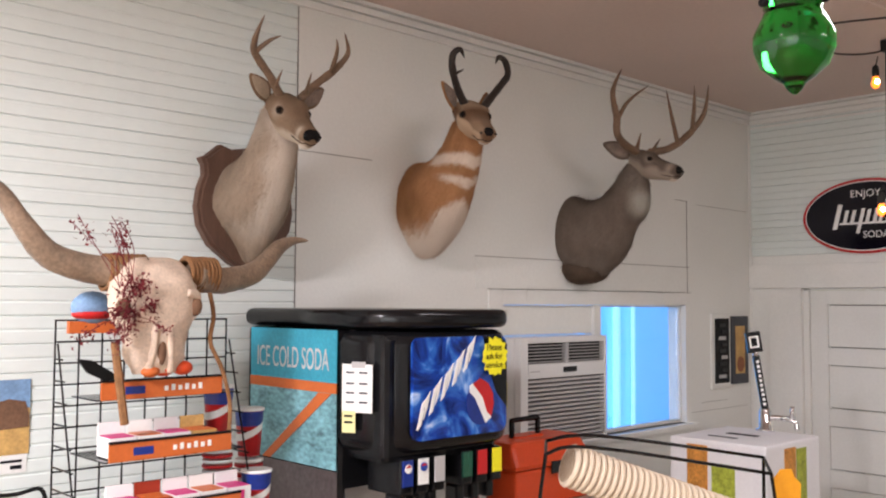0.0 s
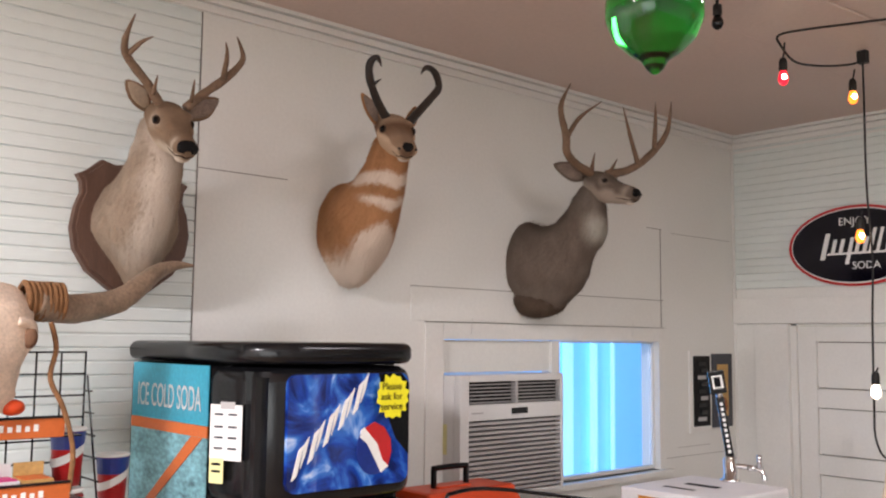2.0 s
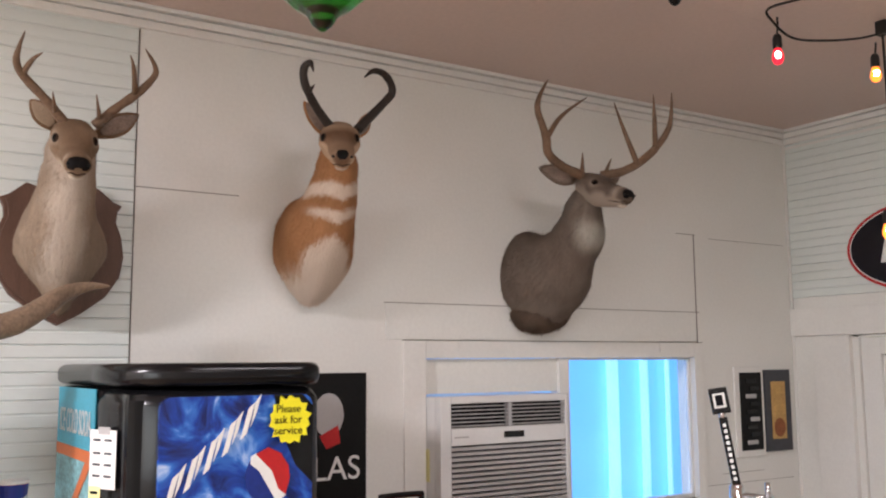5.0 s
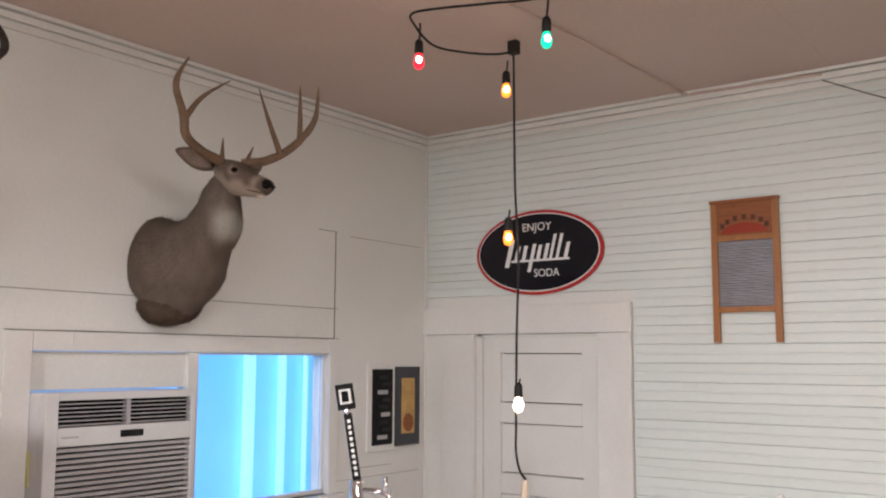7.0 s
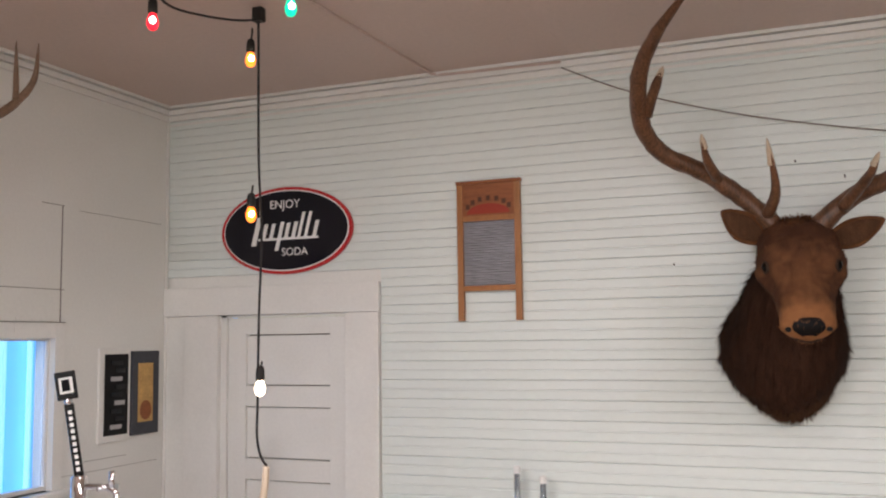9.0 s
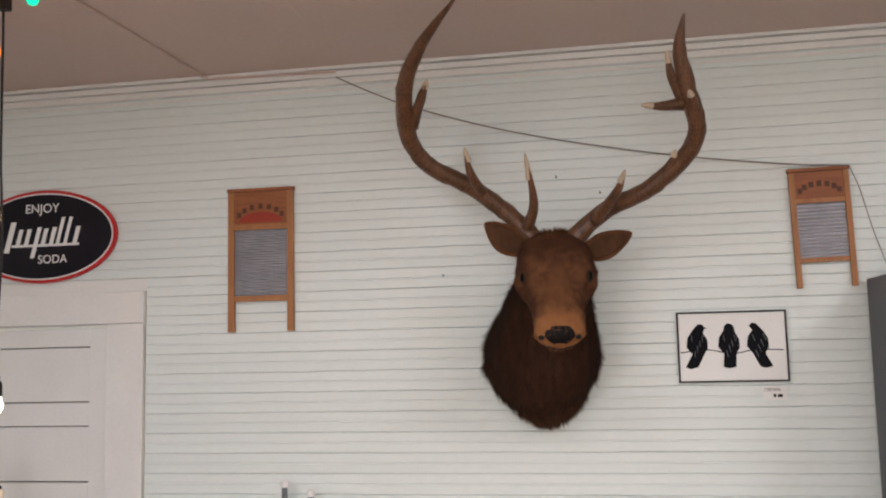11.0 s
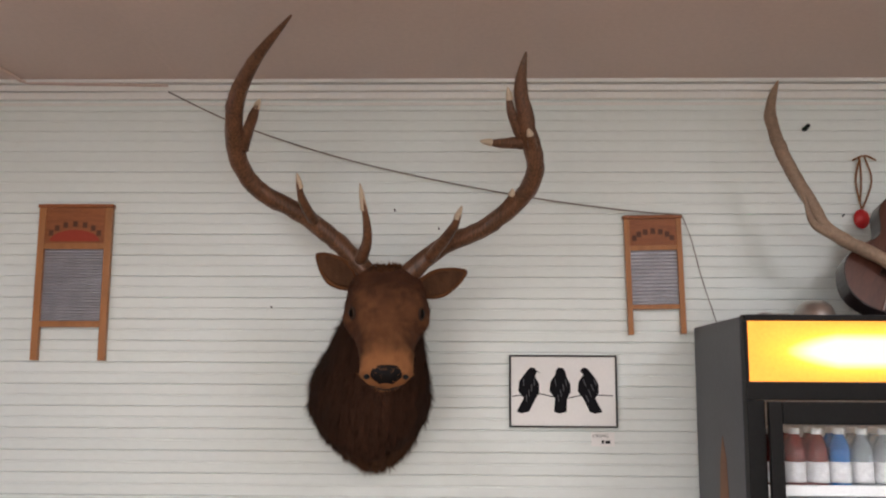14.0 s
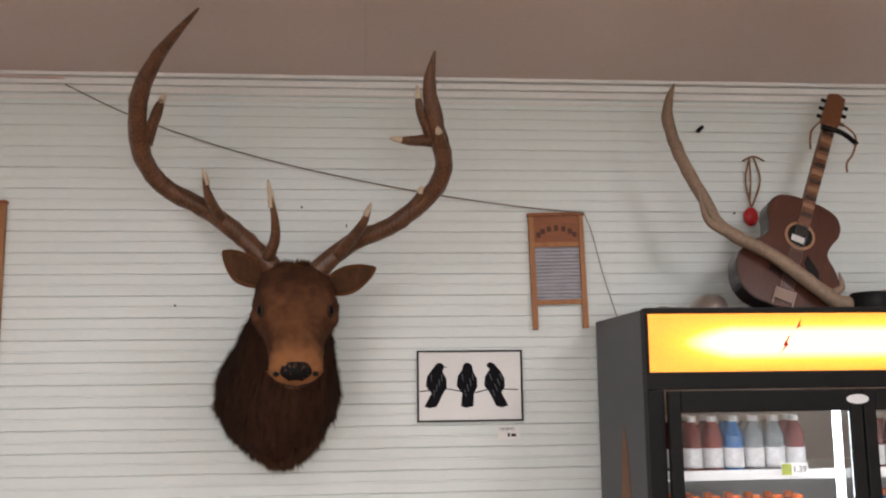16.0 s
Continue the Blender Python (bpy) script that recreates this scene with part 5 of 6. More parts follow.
full = [(0.0, 0.0)] + outl + [(0.0, 0.478)] + [(-x, z) for x, z in reversed(outl)]
part("side", slab([(x, z) for x, z in full], -0.088, 0.002), "guitarside", guitar, "dark bound sides")
part("soundboard", slab([(x * 0.985, 0.239 + (z - 0.239) * 0.985) for x, z in full], -0.092, -0.0885), "guitar", guitar, "brown sunburst top")
part("rosette", slab(oval(0.058, 0.058, 28), -0.0945, -0.0915), "fretlight", guitar).location = (0, 0, 0.315)
part("sound_hole", slab(oval(0.048, 0.048, 28), -0.0962, -0.094), "blackmatte", guitar).location = (0, 0, 0.315)
part("hole_label", boxes((-0.03, 0.02, -0.0975, -0.096, 0.285, 0.31)), "whiteplastic", guitar)
part("pickguard", slab([(0.045, 0.25), (0.10, 0.20), (0.115, 0.15), (0.075, 0.17), (0.04, 0.21)], -0.0945, -0.0918), "blackmatte", guitar)
part("bridge", boxes((-0.08, 0.08, -0.10, -0.0922, 0.13, 0.155), bevel=0.003), "guitarside", guitar)
part("tailpiece", boxes((-0.035, 0.035, -0.101, -0.0925, 0.03, 0.075), (-0.04, -0.034, -0.105, -0.093, 0.0, 0.075), (0.034, 0.04, -0.105, -0.093, 0.0, 0.075)), "chrome", guitar, "chrome tailpiece")
part("neck", boxes((-0.024, 0.024, -0.10, -0.07, 0.36, 0.83), bevel=0.004), "neckwood", guitar)
for i in range(11):
    z = 0.40 + i * 0.039
    part("fret_block", boxes((-0.023, 0.023, -0.1015, -0.0995, z, z + (0.021 if i % 2 else 0.018))), "fretlight" if i % 2 else "guitarside", guitar)
part("headstock", slab([(-0.024, 0.83), (0.024, 0.83), (0.038, 0.86), (0.035, 0.99), (0.0, 1.005), (-0.035, 0.99), (-0.038, 0.86)], -0.092, -0.075), "neckwood", guitar)
for z in (0.875, 0.915, 0.955):
    for sx in (-1, 1):
        part("tuning_peg", boxes((sx * 0.045 - 0.012, sx * 0.045 + 0.012, -0.088, -0.078, z - 0.007, z + 0.007), bevel=0.003), "black", guitar)
for i in range(6):
    part("string", bars([(0.006 * (i - 2.5) * 1.6, -0.105, 0.07), (0.006 * (i - 2.5) * 1.2, -0.1035, 0.84)], r=0.0005, seg=4), "steel", guitar)
part("capo", bars([(-0.035, -0.105, 0.815), (0.05, -0.108, 0.82), (0.12, -0.10, 0.80)], r=0.011), "black", guitar, "black capo")
part("strap_cord", bars([(0.03, -0.10, 0.87), (0.10, -0.11, 0.83), (0.115, -0.10, 0.76), (0.10, -0.10, 0.70), (0.11, -0.10, 0.66)], [(-0.03, -0.10, 0.86), (-0.065, -0.10, 0.78), (-0.05, -0.10, 0.70)], r=0.004), "rope", guitar)

shed = thing("shed_antler", "pale brown shed elk antler lying across the cooler top", "antler", (0, 0, 0))
sb = antler([(5.40, -0.46, 2.155), (5.30, -0.45, 2.235), (5.163, -0.42, 2.352), (4.976, -0.38, 2.471), (4.919, -0.36, 2.579), (4.83, -0.34, 2.770), (4.79, -0.32, 2.93), (4.80, -0.31, 3.02), (4.832, -0.30, 3.10)], [[(5.0, -0.38, 2.45), (4.905, -0.40, 2.50), (4.87, -0.41, 2.62)], [(5.35, -0.46, 2.19), (5.40, -0.48, 2.22), (5.39, -0.49, 2.28)]], 0.028, shed, "shedantler")
part("burr", ball(bmesh.new(), (5.42, -0.465, 2.155), 0.035), "shedantler", shed, smooth=True)
pan = thing("metal_pan", "upturned dented steel pan on the cooler top", "pan", (4.885, -0.42, FZ + 0.004))
part("bowl", lathe(bmesh.new(), [(0.078, 0.0), (0.082, 0.004), (0.076, 0.02), (0.062, 0.055), (0.035, 0.075), (0.004, 0.08)], 24), "steel", pan, smooth=True)
part("handle", bars([(-0.07, -0.02, 0.01), (-0.13, -0.04, 0.02), (-0.19, -0.05, 0.008)], r=0.006), "steel", pan)
spoon = thing("metal_spoon", "bent steel spoon on the cooler top", "spoon", (4.63, -0.52, FZ + 0.004))
part("spoon", bars([(0.0, 0, 0.0), (0.03, 0, 0.02), (0.10, 0.02, 0.008)], r=0.005), "steel", spoon)
crate = thing("black_tin", "low round black tin on the cooler top", "tin", (5.52, -0.48, FZ + 0.004))
part("tin", lathe(bmesh.new(), [(0.078, 0.0), (0.082, 0.006), (0.08, 0.07), (0.07, 0.076)], 24), "blackmatte", crate, smooth=True)
shell = thing("animal_skull", "small weathered brown animal skull on the cooler top", "skull", (5.68, -0.50, FZ + 0.004))
part("cranium", ball(ball(bmesh.new(), (0.0, 0, 0.10), 0.06, (1.3, 1, 0.85)), (-0.09, 0, 0.07), 0.03, (1.5, 1, 0.7)), "bone", shell, smooth=True)
part("jaw", boxes((-0.10, 0.03, -0.025, 0.025, 0.0, 0.05), bevel=0.012), "bone", shell)
trinket = thing("hanging_trinket", "red charm on a brown leather thong nailed to the boards", "ornament", (5.26, -0.005, 2.85))
part("thong", bars([(-0.03, -0.01, -0.01), (0.02, -0.015, 0.01), (0.07, -0.01, -0.01)], [(0.0, -0.012, 0.0), (-0.022, -0.012, -0.10), (-0.005, -0.012, -0.22)], [(0.02, -0.012, 0.005), (0.045, -0.012, -0.10), (0.0, -0.012, -0.22)], [(0.0, -0.012, 0.0), (0.0, -0.014, -0.10), (-0.01, -0.012, -0.2)], r=0.004), "rope", trinket)
part("charm", ball(bmesh.new(), (-0.008, -0.015, -0.265), 0.034, (1, 0.45, 1.25)), "red", trinket, smooth=True)
for x, z in ((5.04, 2.98), (5.18, 2.60), (3.27, 2.62), (3.46, 2.54), (2.75, 2.20)):
    nail = thing("nail", "small dark bent nail in the boards", "nail", (x, 0, z), 0, "nails in the boards")
    part("shank", bars([(0, 0, 0), (0, -0.02, 0.004)] if z < 2.7 else [(0, 0, 0), (0.005, -0.03, 0.01), (-0.02, -0.035, -0.012)], r=0.003 if z < 2.7 else 0.009), "blackmatte", nail)

# ---- counter with the drink dispenser ----
counter = thing("counter", "long laminate shop counter against the window wall", "counter")
part("counter_body", boxes((0.02, 0.88, -5.3, -2.35, 0.0, 0.858)), "shelfwood", counter)
part("countertop", boxes((0.015, 0.93, -5.32, -2.33, 0.86, 0.90), bevel=0.006), "shelfwood", counter)

disp = thing("drink_dispenser", "black fountain drink dispenser with blue and teal graphics", "drink dispenser", (0, -3.86, 0.90), 90)
DW = 0.56
# local: x along the wall, -y out into the room
disp.matrix_world = pose(0, -3.86, 0.90, 0, 0, 90) @ Matrix.Diagonal((1.035, 1, 1.021, 1))
part("body", boxes((0, DW, -0.60, -0.04, 0.02, 0.915), (0.03, DW - 0.03, -0.80, -0.601, 0.50, 0.905), bevel=0.02), "black", disp)
bulge = [(0.0, -0.60), (0.004, -0.66), (0.025, -0.74), (0.07, -0.80), (0.13, -0.838), (0.22, -0.85), (0.34, -0.852), (0.46, -0.85), (0.515, -0.843), (0.55, -0.82), (0.562, -0.78), (0.562, -0.70), (0.56, -0.60)]
rim = [(float(p[0]), float(p[1])) for p in spline(bulge, 3)]


def prism(outline, z0, z1, bevel):
    """An upright block over an outline, with rounded upper and lower edges."""
    bm = bmesh.new()
    lo, hi = [[bm.verts.new((x, y, z)) for x, y in outline] for z in (z0, z1)]
    k = len(outline)
    for i in range(k):
        bm.faces.new((lo[i], lo[(i + 1) % k], hi[(i + 1) % k], hi[i]))
    bm.faces.new(lo)
    bm.faces.new(list(reversed(hi)))
    bmesh.ops.recalc_face_normals(bm, faces=bm.faces)
    bmesh.ops.bevel(bm, geom=[e for e in bm.edges if abs(e.verts[0].co.z - e.verts[1].co.z) < 0.001], offset=bevel, segments=4, affect="EDGES", profile=0.5)
    return bm


grow = [(0.28 + (x - 0.28) * 1.012, -0.45 + (y + 0.45) * 1.018) for x, y in rim]
part("lid", prism(grow + [(DW + 0.003, -0.03), (-0.003, -0.03)], 0.919, 0.982, 0.024), "black", disp, "rounded black lid", smooth=True)
part("front_hood", prism(rim, 0.525, 0.914, 0.045), "black", disp, "bulging glossy black front", smooth=True)
# side graphics
part("side_graphic", boxes((-0.004, -0.001, -0.595, -0.07, 0.74, 0.912)), "teal", disp, "teal side graphic")
part("side_graphic", boxes((-0.004, -0.001, -0.595, -0.07, 0.46, 0.706)), "ice", disp, "icy side graphic")
part("side_stripe", boxes((-0.0055, -0.0011, -0.595, -0.07, 0.7065, 0.7395)), "orange", disp)
st = slab([(0.09, 0.46), (0.14, 0.46), (0.50, 0.7055), (0.43, 0.7055)], -0.0015, 0.0015)
part("side_stripe", st, "orange", disp).matrix_local = pose(-0.0052, -0.07, 0, 0, 0, -90)
lettering("ICE COLD SODA", 0.064, disp, pose(-0.006, -0.335, 0.81, 90, 0, -90) @ Matrix.Diagonal((0.92, 1.6, 1, 1)), "bottle_label")
part("side_skirt", boxes((-0.003, -0.0005, -0.60, -0.10, 0.03, 0.455)), "darksteel", disp, "dull dark steel side skirt")
# front graphic: blue field, slanted white band, round badge
GX0, GX1, GZ0, GZ1 = 0.098, 0.520, 0.570, 0.893
field = []
for cx, cz, a0 in ((GX1 - 0.03, GZ1 - 0.03, 0), (GX0 + 0.03, GZ1 - 0.03, 90), (GX0 + 0.03, GZ0 + 0.03, 180), (GX1 - 0.03, GZ0 + 0.03, 270)):
    field += [(cx + 0.03 * math.cos(radians(a0 + 22.5 * k)), cz + 0.03 * math.sin(radians(a0 + 22.5 * k))) for k in range(5)]
part("front_graphic", slab(field, -0.8585, -0.845), "swirl", disp, "blue swirling front graphic")
part("graphic_edge", slab([(0.405, 0.8925), (0.49, 0.8925), (0.5195, 0.862), (0.5195, 0.65), (0.47, 0.70), (0.43, 0.79)], -0.8605, -0.8580), "black", disp)
for i in range(5):
    x, z, w, h = 0.112 + i * 0.050, 0.605 + i * 0.043, 0.043, 0.082
    rise, lean = 0.036, 0.022
    part("logo_block", slab([(x, z), (x + 0.016, z + rise * 0.37), (x + 0.016 + lean, z + h + rise * 0.37), (x + lean, z + h)], -0.8622, -0.8590), "white", disp)
    part("logo_block", slab([(x + 0.018 + lean * 0.4, z + h * 0.38), (x + w, z + h * 0.40 + rise), (x + w + lean * 0.6, z + h + rise), (x + lean + 0.018, z + h + 0.015)], -0.8620, -0.8592), "white", disp)
for mname, pts in (("deepblue", [(0.42 + 0.062 * math.cos(a * math.pi / 12), 0.675 + 0.075 * math.sin(a * math.pi / 12)) for a in range(24)]),
                   ("red", [(0.385, 0.735), (0.42, 0.752), (0.455, 0.735), (0.478, 0.70), (0.482, 0.665), (0.47, 0.625), (0.45, 0.64), (0.43, 0.69), (0.40, 0.72)]),
                   ("white", [(0.372, 0.73), (0.386, 0.738), (0.402, 0.72), (0.432, 0.69), (0.452, 0.64), (0.472, 0.622), (0.445, 0.605), (0.425, 0.64), (0.395, 0.69), (0.37, 0.71)])):
    front = {"deepblue": -0.8612, "red": -0.8640, "white": -0.8632}[mname]
    part("logo_disc", slab([(x - 0.03, z) for x, z in pts], front, -0.8590), mname, disp)
# valves
VAL = [("deepblue", 0.10), ("white", 0.165), ("greyplastic", 0.235), ("bottle_green", 0.36), ("red", 0.43), ("yellow", 0.50)]
for mname, x in VAL:
    v = part("valve", boxes((x - 0.026, x + 0.026, -0.83, -0.66, 0.40, 0.515), (x - 0.018, x + 0.018, -0.80, -0.74, 0.34, 0.399), bevel=0.008), "black", disp, "black pouring valve")
    part("flavour_card", boxes((x - 0.021, x + 0.021, -0.835, -0.8305, 0.43, 0.51)), mname, v)
    part("lever", boxes((x - 0.012, x + 0.012, -0.77, -0.758, 0.22, 0.34)), "steel", v)
    if mname in ("deepblue", "white"):
        part("flavour_disc", slab(oval(0.014, 0.014, 18), -0.8375, -0.8348), "white" if mname == "deepblue" else "blue", v).location = (x, 0, 0.485)
        part("flavour_disc", slab([(-0.012, 0.003), (0.0, 0.013), (0.012, 0.004)], -0.8388, -0.8370), "red", v).location = (x, 0, 0.485)
part("splash_plate", boxes((0.03, DW - 0.03, -0.606, -0.601, 0.05, 0.40)), "steel", disp, "steel splash plate")
part("drip_tray", boxes((0.02, DW - 0.02, -0.88, -0.605, 0.02, 0.06), bevel=0.006), "steel", disp)

burst = thing("price_burst", "bright yellow starburst card stuck on the dispenser", "sign", (0.874, -3.398, 1.742), 90)
pts = []
for i in range(28):
    a = 2 * math.pi * i / 28
    k = (1.0 if i % 2 else 0.84) + 0.05 * math.sin(i * 2.3)
    pts.append((0.064 * k * math.cos(a), 0.070 * k * math.sin(a)))
part("card", slab(pts, -0.003, 0.0), "yellow", burst)
for z, word in ((0.030, "Please"), (0.0, "ask for"), (-0.030, "service")):
    lettering(word, 0.030, burst, pose(-0.006, -0.0036, z, 90, 0, 0), "ink")
note = thing("price_note", "white handwritten price note taped to the dispenser", "note", (0.70, -3.805, 1.645))
note.matrix_world = pose(0.705, -3.862, 1.645, 0, 0, 23.6)
part("paper", boxes((-0.055, 0.055, -0.004, -0.002, -0.075, 0.08)), "white", note)
for z in (0.05, 0.015, -0.015, -0.045):
    for x in (-0.04, 0.008):
        part("writing", boxes((x, x + 0.03, -0.0052, -0.004, z, z + 0.006)), "slate", note)
part("yellow_slip", boxes((-0.053, -0.005, -0.005, -0.003, -0.14, -0.07)), "postit", note, "pale yellow slip")
part("writing", boxes(*[(-0.045, -0.015, -0.0062, -0.005, z, z + 0.007) for z in (-0.09, -0.11)]), "ink", note)
part("tape", boxes((-0.02, 0.03, -0.0048, -0.0038, 0.068, 0.088)), "greyplastic", note)


def paper_cup(loc, label, cap=True):
    root = thing("paper_cup_stack", label, "paper cups", loc, 0, "cup stacks")
    part("cup", lathe(bmesh.new(), [(0.036, 0.0), (0.047, 0.15), (0.049, 0.155), (0.045, 0.156)], 24), "red", root, "red and blue printed cup", smooth=True)
    part("blue_print", lathe(bmesh.new(), [(0.0438, 0.10), (0.0478, 0.149)], 24), "deepblue", root)
    w = bmesh.new()
    prev = None
    for i in range(25):
        a = 2 * math.pi * i / 24
        zc = 0.085 + 0.022 * math.sin(a)
        cur = (w.verts.new((0.0432 * math.cos(a), 0.0432 * math.sin(a), zc - 0.012)), w.verts.new((0.0452 * math.cos(a), 0.0452 * math.sin(a), zc + 0.012)))
        if prev:
            w.faces.new((prev[0], cur[0], cur[1], prev[1]))
        prev = cur
    part("white_wave", w, "white", root)
    part("rim", lathe(bmesh.new(), [(0.0485, 0.150), (0.0505, 0.154), (0.0485, 0.158)], 24), "white", root)
    for i in range(7):
        z = -0.016 * (i + 1)
        part("nested_rim", lathe(bmesh.new(), [(0.046, z - 0.004), (0.049, z), (0.047, z + 0.006)], 20), "red" if i % 2 else "white", root)
    part("lower_stack", lathe(bmesh.new(), [(0.036, loc[2] * 0 - (loc[2] - 0.90)), (0.044, -0.115)], 20), "white", root)
    return root


paper_cup((0.34, -4.035, 1.41), "tall stack of red white and blue paper cups")
paper_cup((0.50, -4.105, 1.235), "shorter stack of red white and blue paper cups")
paper_cup((0.42, -4.20, 1.50), "stack of printed paper cups behind the snack rack")

# wire snack rack
rack = thing("snack_rack", "black wire counter rack with orange shelf strips", "wire rack", (0, 0, 0))
RY0, RY1 = -4.69, -4.13
runs = []
for i in range(9):
    y = RY0 + (RY1 - RY0) * i / 8
    runs.append([(0.34, y, 0.90), (0.34, y, 1.87)])
for i in range(16):
    z = 0.93 + i * 0.0625
    runs.append([(0.34, RY0, z), (0.34, RY1, z)])
for s in (RY0, RY1):
    for i in range(14):
        z = 0.95 + i * 0.062
        runs.append([(0.34, s, z), (0.34 + 0.30 * (1 - i / 16), s, z)])
    runs.append([(0.64, s, 0.91), (0.36, s, 1.80)])
for run in runs:
    part("wire", bars(run, r=0.003, seg=5), "black", rack)
for x, z in ((0.50, 1.655), (0.56, 1.49), (0.62, 1.32), (0.68, 1.14)):
    part("tray", boxes((0.345, x + 0.02, RY0 + 0.05, RY1 - 0.07, z - 0.012, z - 0.008)), "black", rack)
    strip = part("shelf_strip", boxes((x + 0.02, x + 0.026, RY0 + 0.06, RY1 - 0.12, z - 0.01, z + 0.04)), "orange", rack, "orange printed strip")
    part("strip_edge", boxes((x + 0.019, x + 0.029, RY0 + 0.06, RY1 - 0.12, z + 0.0405, z + 0.047)), "black", rack)
    part("strip_mark", boxes((x + 0.0262, x + 0.0272, RY0 + 0.13, RY0 + 0.19, z + 0.004, z + 0.026)), "deepblue", strip)
    part("strip_print", boxes(*[(x + 0.0262, x + 0.0272, RY0 + 0.25 + k * 0.022, RY0 + 0.262 + k * 0.022, z + 0.008, z + 0.022 + 0.004 * (k % 2)) for k in range(6)]), "white", strip)
BOXK = [("white", "orange"), ("white", "ink"), ("whiteplastic", "pink"), ("straw", "white"), ("white", "straw"), ("redprint", "white")]
for row, (x, z, n) in enumerate(((0.56, 1.492, 4), (0.62, 1.322, 5))):
    for i in range(n):
        y = RY0 + 0.075 + i * 0.085
        a, b = BOXK[(i + row * 4) % 6]
        s = thing("snack_box", "small open " + ("white" if a.startswith("white") else "coloured") + " carton of snack bars on the rack", "carton", (x - 0.09, y, z - 0.006), 0, "snack boxes")
        part("carton", boxes((0, 0.085, 0.0, 0.078, 0, 0.055), (0, 0.006, 0, 0.078, 0.056, 0.092)), a, s)
        part("printed_panel", boxes((0.0855, 0.087, 0.022, 0.055, 0.012, 0.045)), b, s)
        part("open_top", boxes((0.008, 0.08, 0.005, 0.073, 0.0552, 0.058)), "orange" if i % 2 else "pink", s)
bag = thing("snack_bag", "blue and red snack packet on the rack corner", "packet", (0.38, -4.60, 1.905))
part("bag", ball(bmesh.new(), (0, 0, 0), 0.065, (0.5, 1.0, 0.75)), "sky_print", bag, smooth=True)
part("red_band", ball(bmesh.new(), (0.002, 0, -0.02), 0.064, (0.52, 1.0, 0.28)), "red", bag, smooth=True)
part("hang_strip", boxes((-0.01, 0.01, -0.07, 0.08, -0.075, -0.04)), "orange", bag)

# longhorn skull on the rack
skull = thing("longhorn_skull", "bleached longhorn skull with rope-wrapped horns and dried flowers", "skull", (0.50, -4.43, 1.86), 90)
cr = [(-0.045, 0.02, 0.17, 0.10, 0.05, -60), (-0.045, -0.01, 0.12, 0.128, 0.072, -70), (-0.045, -0.02, 0.04, 0.135, 0.07, -80), (-0.045, -0.025, -0.03, 0.105, 0.058, -84), (-0.045, -0.03, -0.10, 0.088, 0.046, -86), (-0.045, -0.03, -0.145, 0.07, 0.03, -88)]
part("cranium", skin(cr, 24, 5, 0.008), "bone", skull, "bleached cranium", smooth=True)
for sx in (-1, 1):
    part("eye_socket", ball(bmesh.new(), (-0.045 + sx * 0.112, -0.055, 0.05), 0.03, (0.7, 0.8, 1)), "bonehole", skull, smooth=True)
    part("brow_ridge", tube(bmesh.new(), [(-0.045 + sx * 0.075, -0.075, 0.09), (-0.045 + sx * 0.112, -0.058, 0.082), (-0.045 + sx * 0.122, -0.045, 0.04), (-0.045 + sx * 0.10, -0.05, 0.01)], [0.012, 0.016, 0.012, 0.009], 8), "bone", skull, smooth=True)
    part("nose_bone", tube(bmesh.new(), [(-0.045 + sx * 0.022, -0.076, 0.0), (-0.045 + sx * 0.026, -0.074, -0.07), (-0.045 + sx * 0.035, -0.055, -0.14)], [0.012, 0.012, 0.014], 8), "bone", skull, smooth=True)
part("nose_cavity", ball(bmesh.new(), (-0.045, -0.072, -0.08), 0.02, (0.7, 0.6, 2.0)), "bonehole", skull)
part("horn", tube(bmesh.new(), [(0.09, 0.0, 0.145), (0.21, 0.05, 0.13), (0.38, 0.12, 0.165), (0.52, 0.19, 0.255), (0.60, 0.215, 0.285), (0.665, 0.22, 0.288)], [0.042, 0.042, 0.036, 0.026, 0.015, 0.003], 16, 8, rough=0.08), "cowhorn", skull, "curved grey-brown horn", smooth=True)
part("horn", tube(bmesh.new(), [(-0.09, 0.0, 0.15), (-0.21, 0.03, 0.155), (-0.33, 0.03, 0.19), (-0.41, 0.02, 0.27), (-0.48, 0.02, 0.36), (-0.58, 0.02, 0.41), (-0.66, 0.02, 0.41)], [0.042, 0.042, 0.038, 0.03, 0.024, 0.014, 0.003], 16, 8, rough=0.08), "cowhorn", skull, "curved grey-brown horn", smooth=True)
for sx in (-1, 1):
    for i in range(8):
        x = sx * (0.07 + i * 0.0145)
        bm = bmesh.new()
        bmesh.ops.create_cone(bm, cap_ends=False, segments=16, radius1=0.001, radius2=0.001, depth=0.001)
        bm.clear()
        k = 14
        loop = [(x, 0.012 + i * 0.003 + 0.049 * math.cos(2 * math.pi * j / k), 0.147 + 0.049 * math.sin(2 * math.pi * j / k)) for j in range(k + 1)]
        tube(bm, loop, [0.008] * (k + 1), 6, 1, rough=0.3)
        part("rope_wrap", bm, "rope", skull, "brown rope wrap", smooth=True)
part("leather_thong", bars([(0.13, -0.03, 0.09), (0.15, -0.02, 0.02), (0.135, -0.03, -0.06), (0.17, -0.04, -0.14), (0.20, -0.04, -0.25), (0.19, -0.05, -0.36)], r=0.007), "rope", skull)
part("leather_thong", bars([(-0.18, -0.06, -0.05), (-0.17, -0.07, -0.15), (-0.15, -0.07, -0.28)], r=0.012), "rope", skull)
fl = bmesh.new()
r2 = random.Random(9)
stems = []
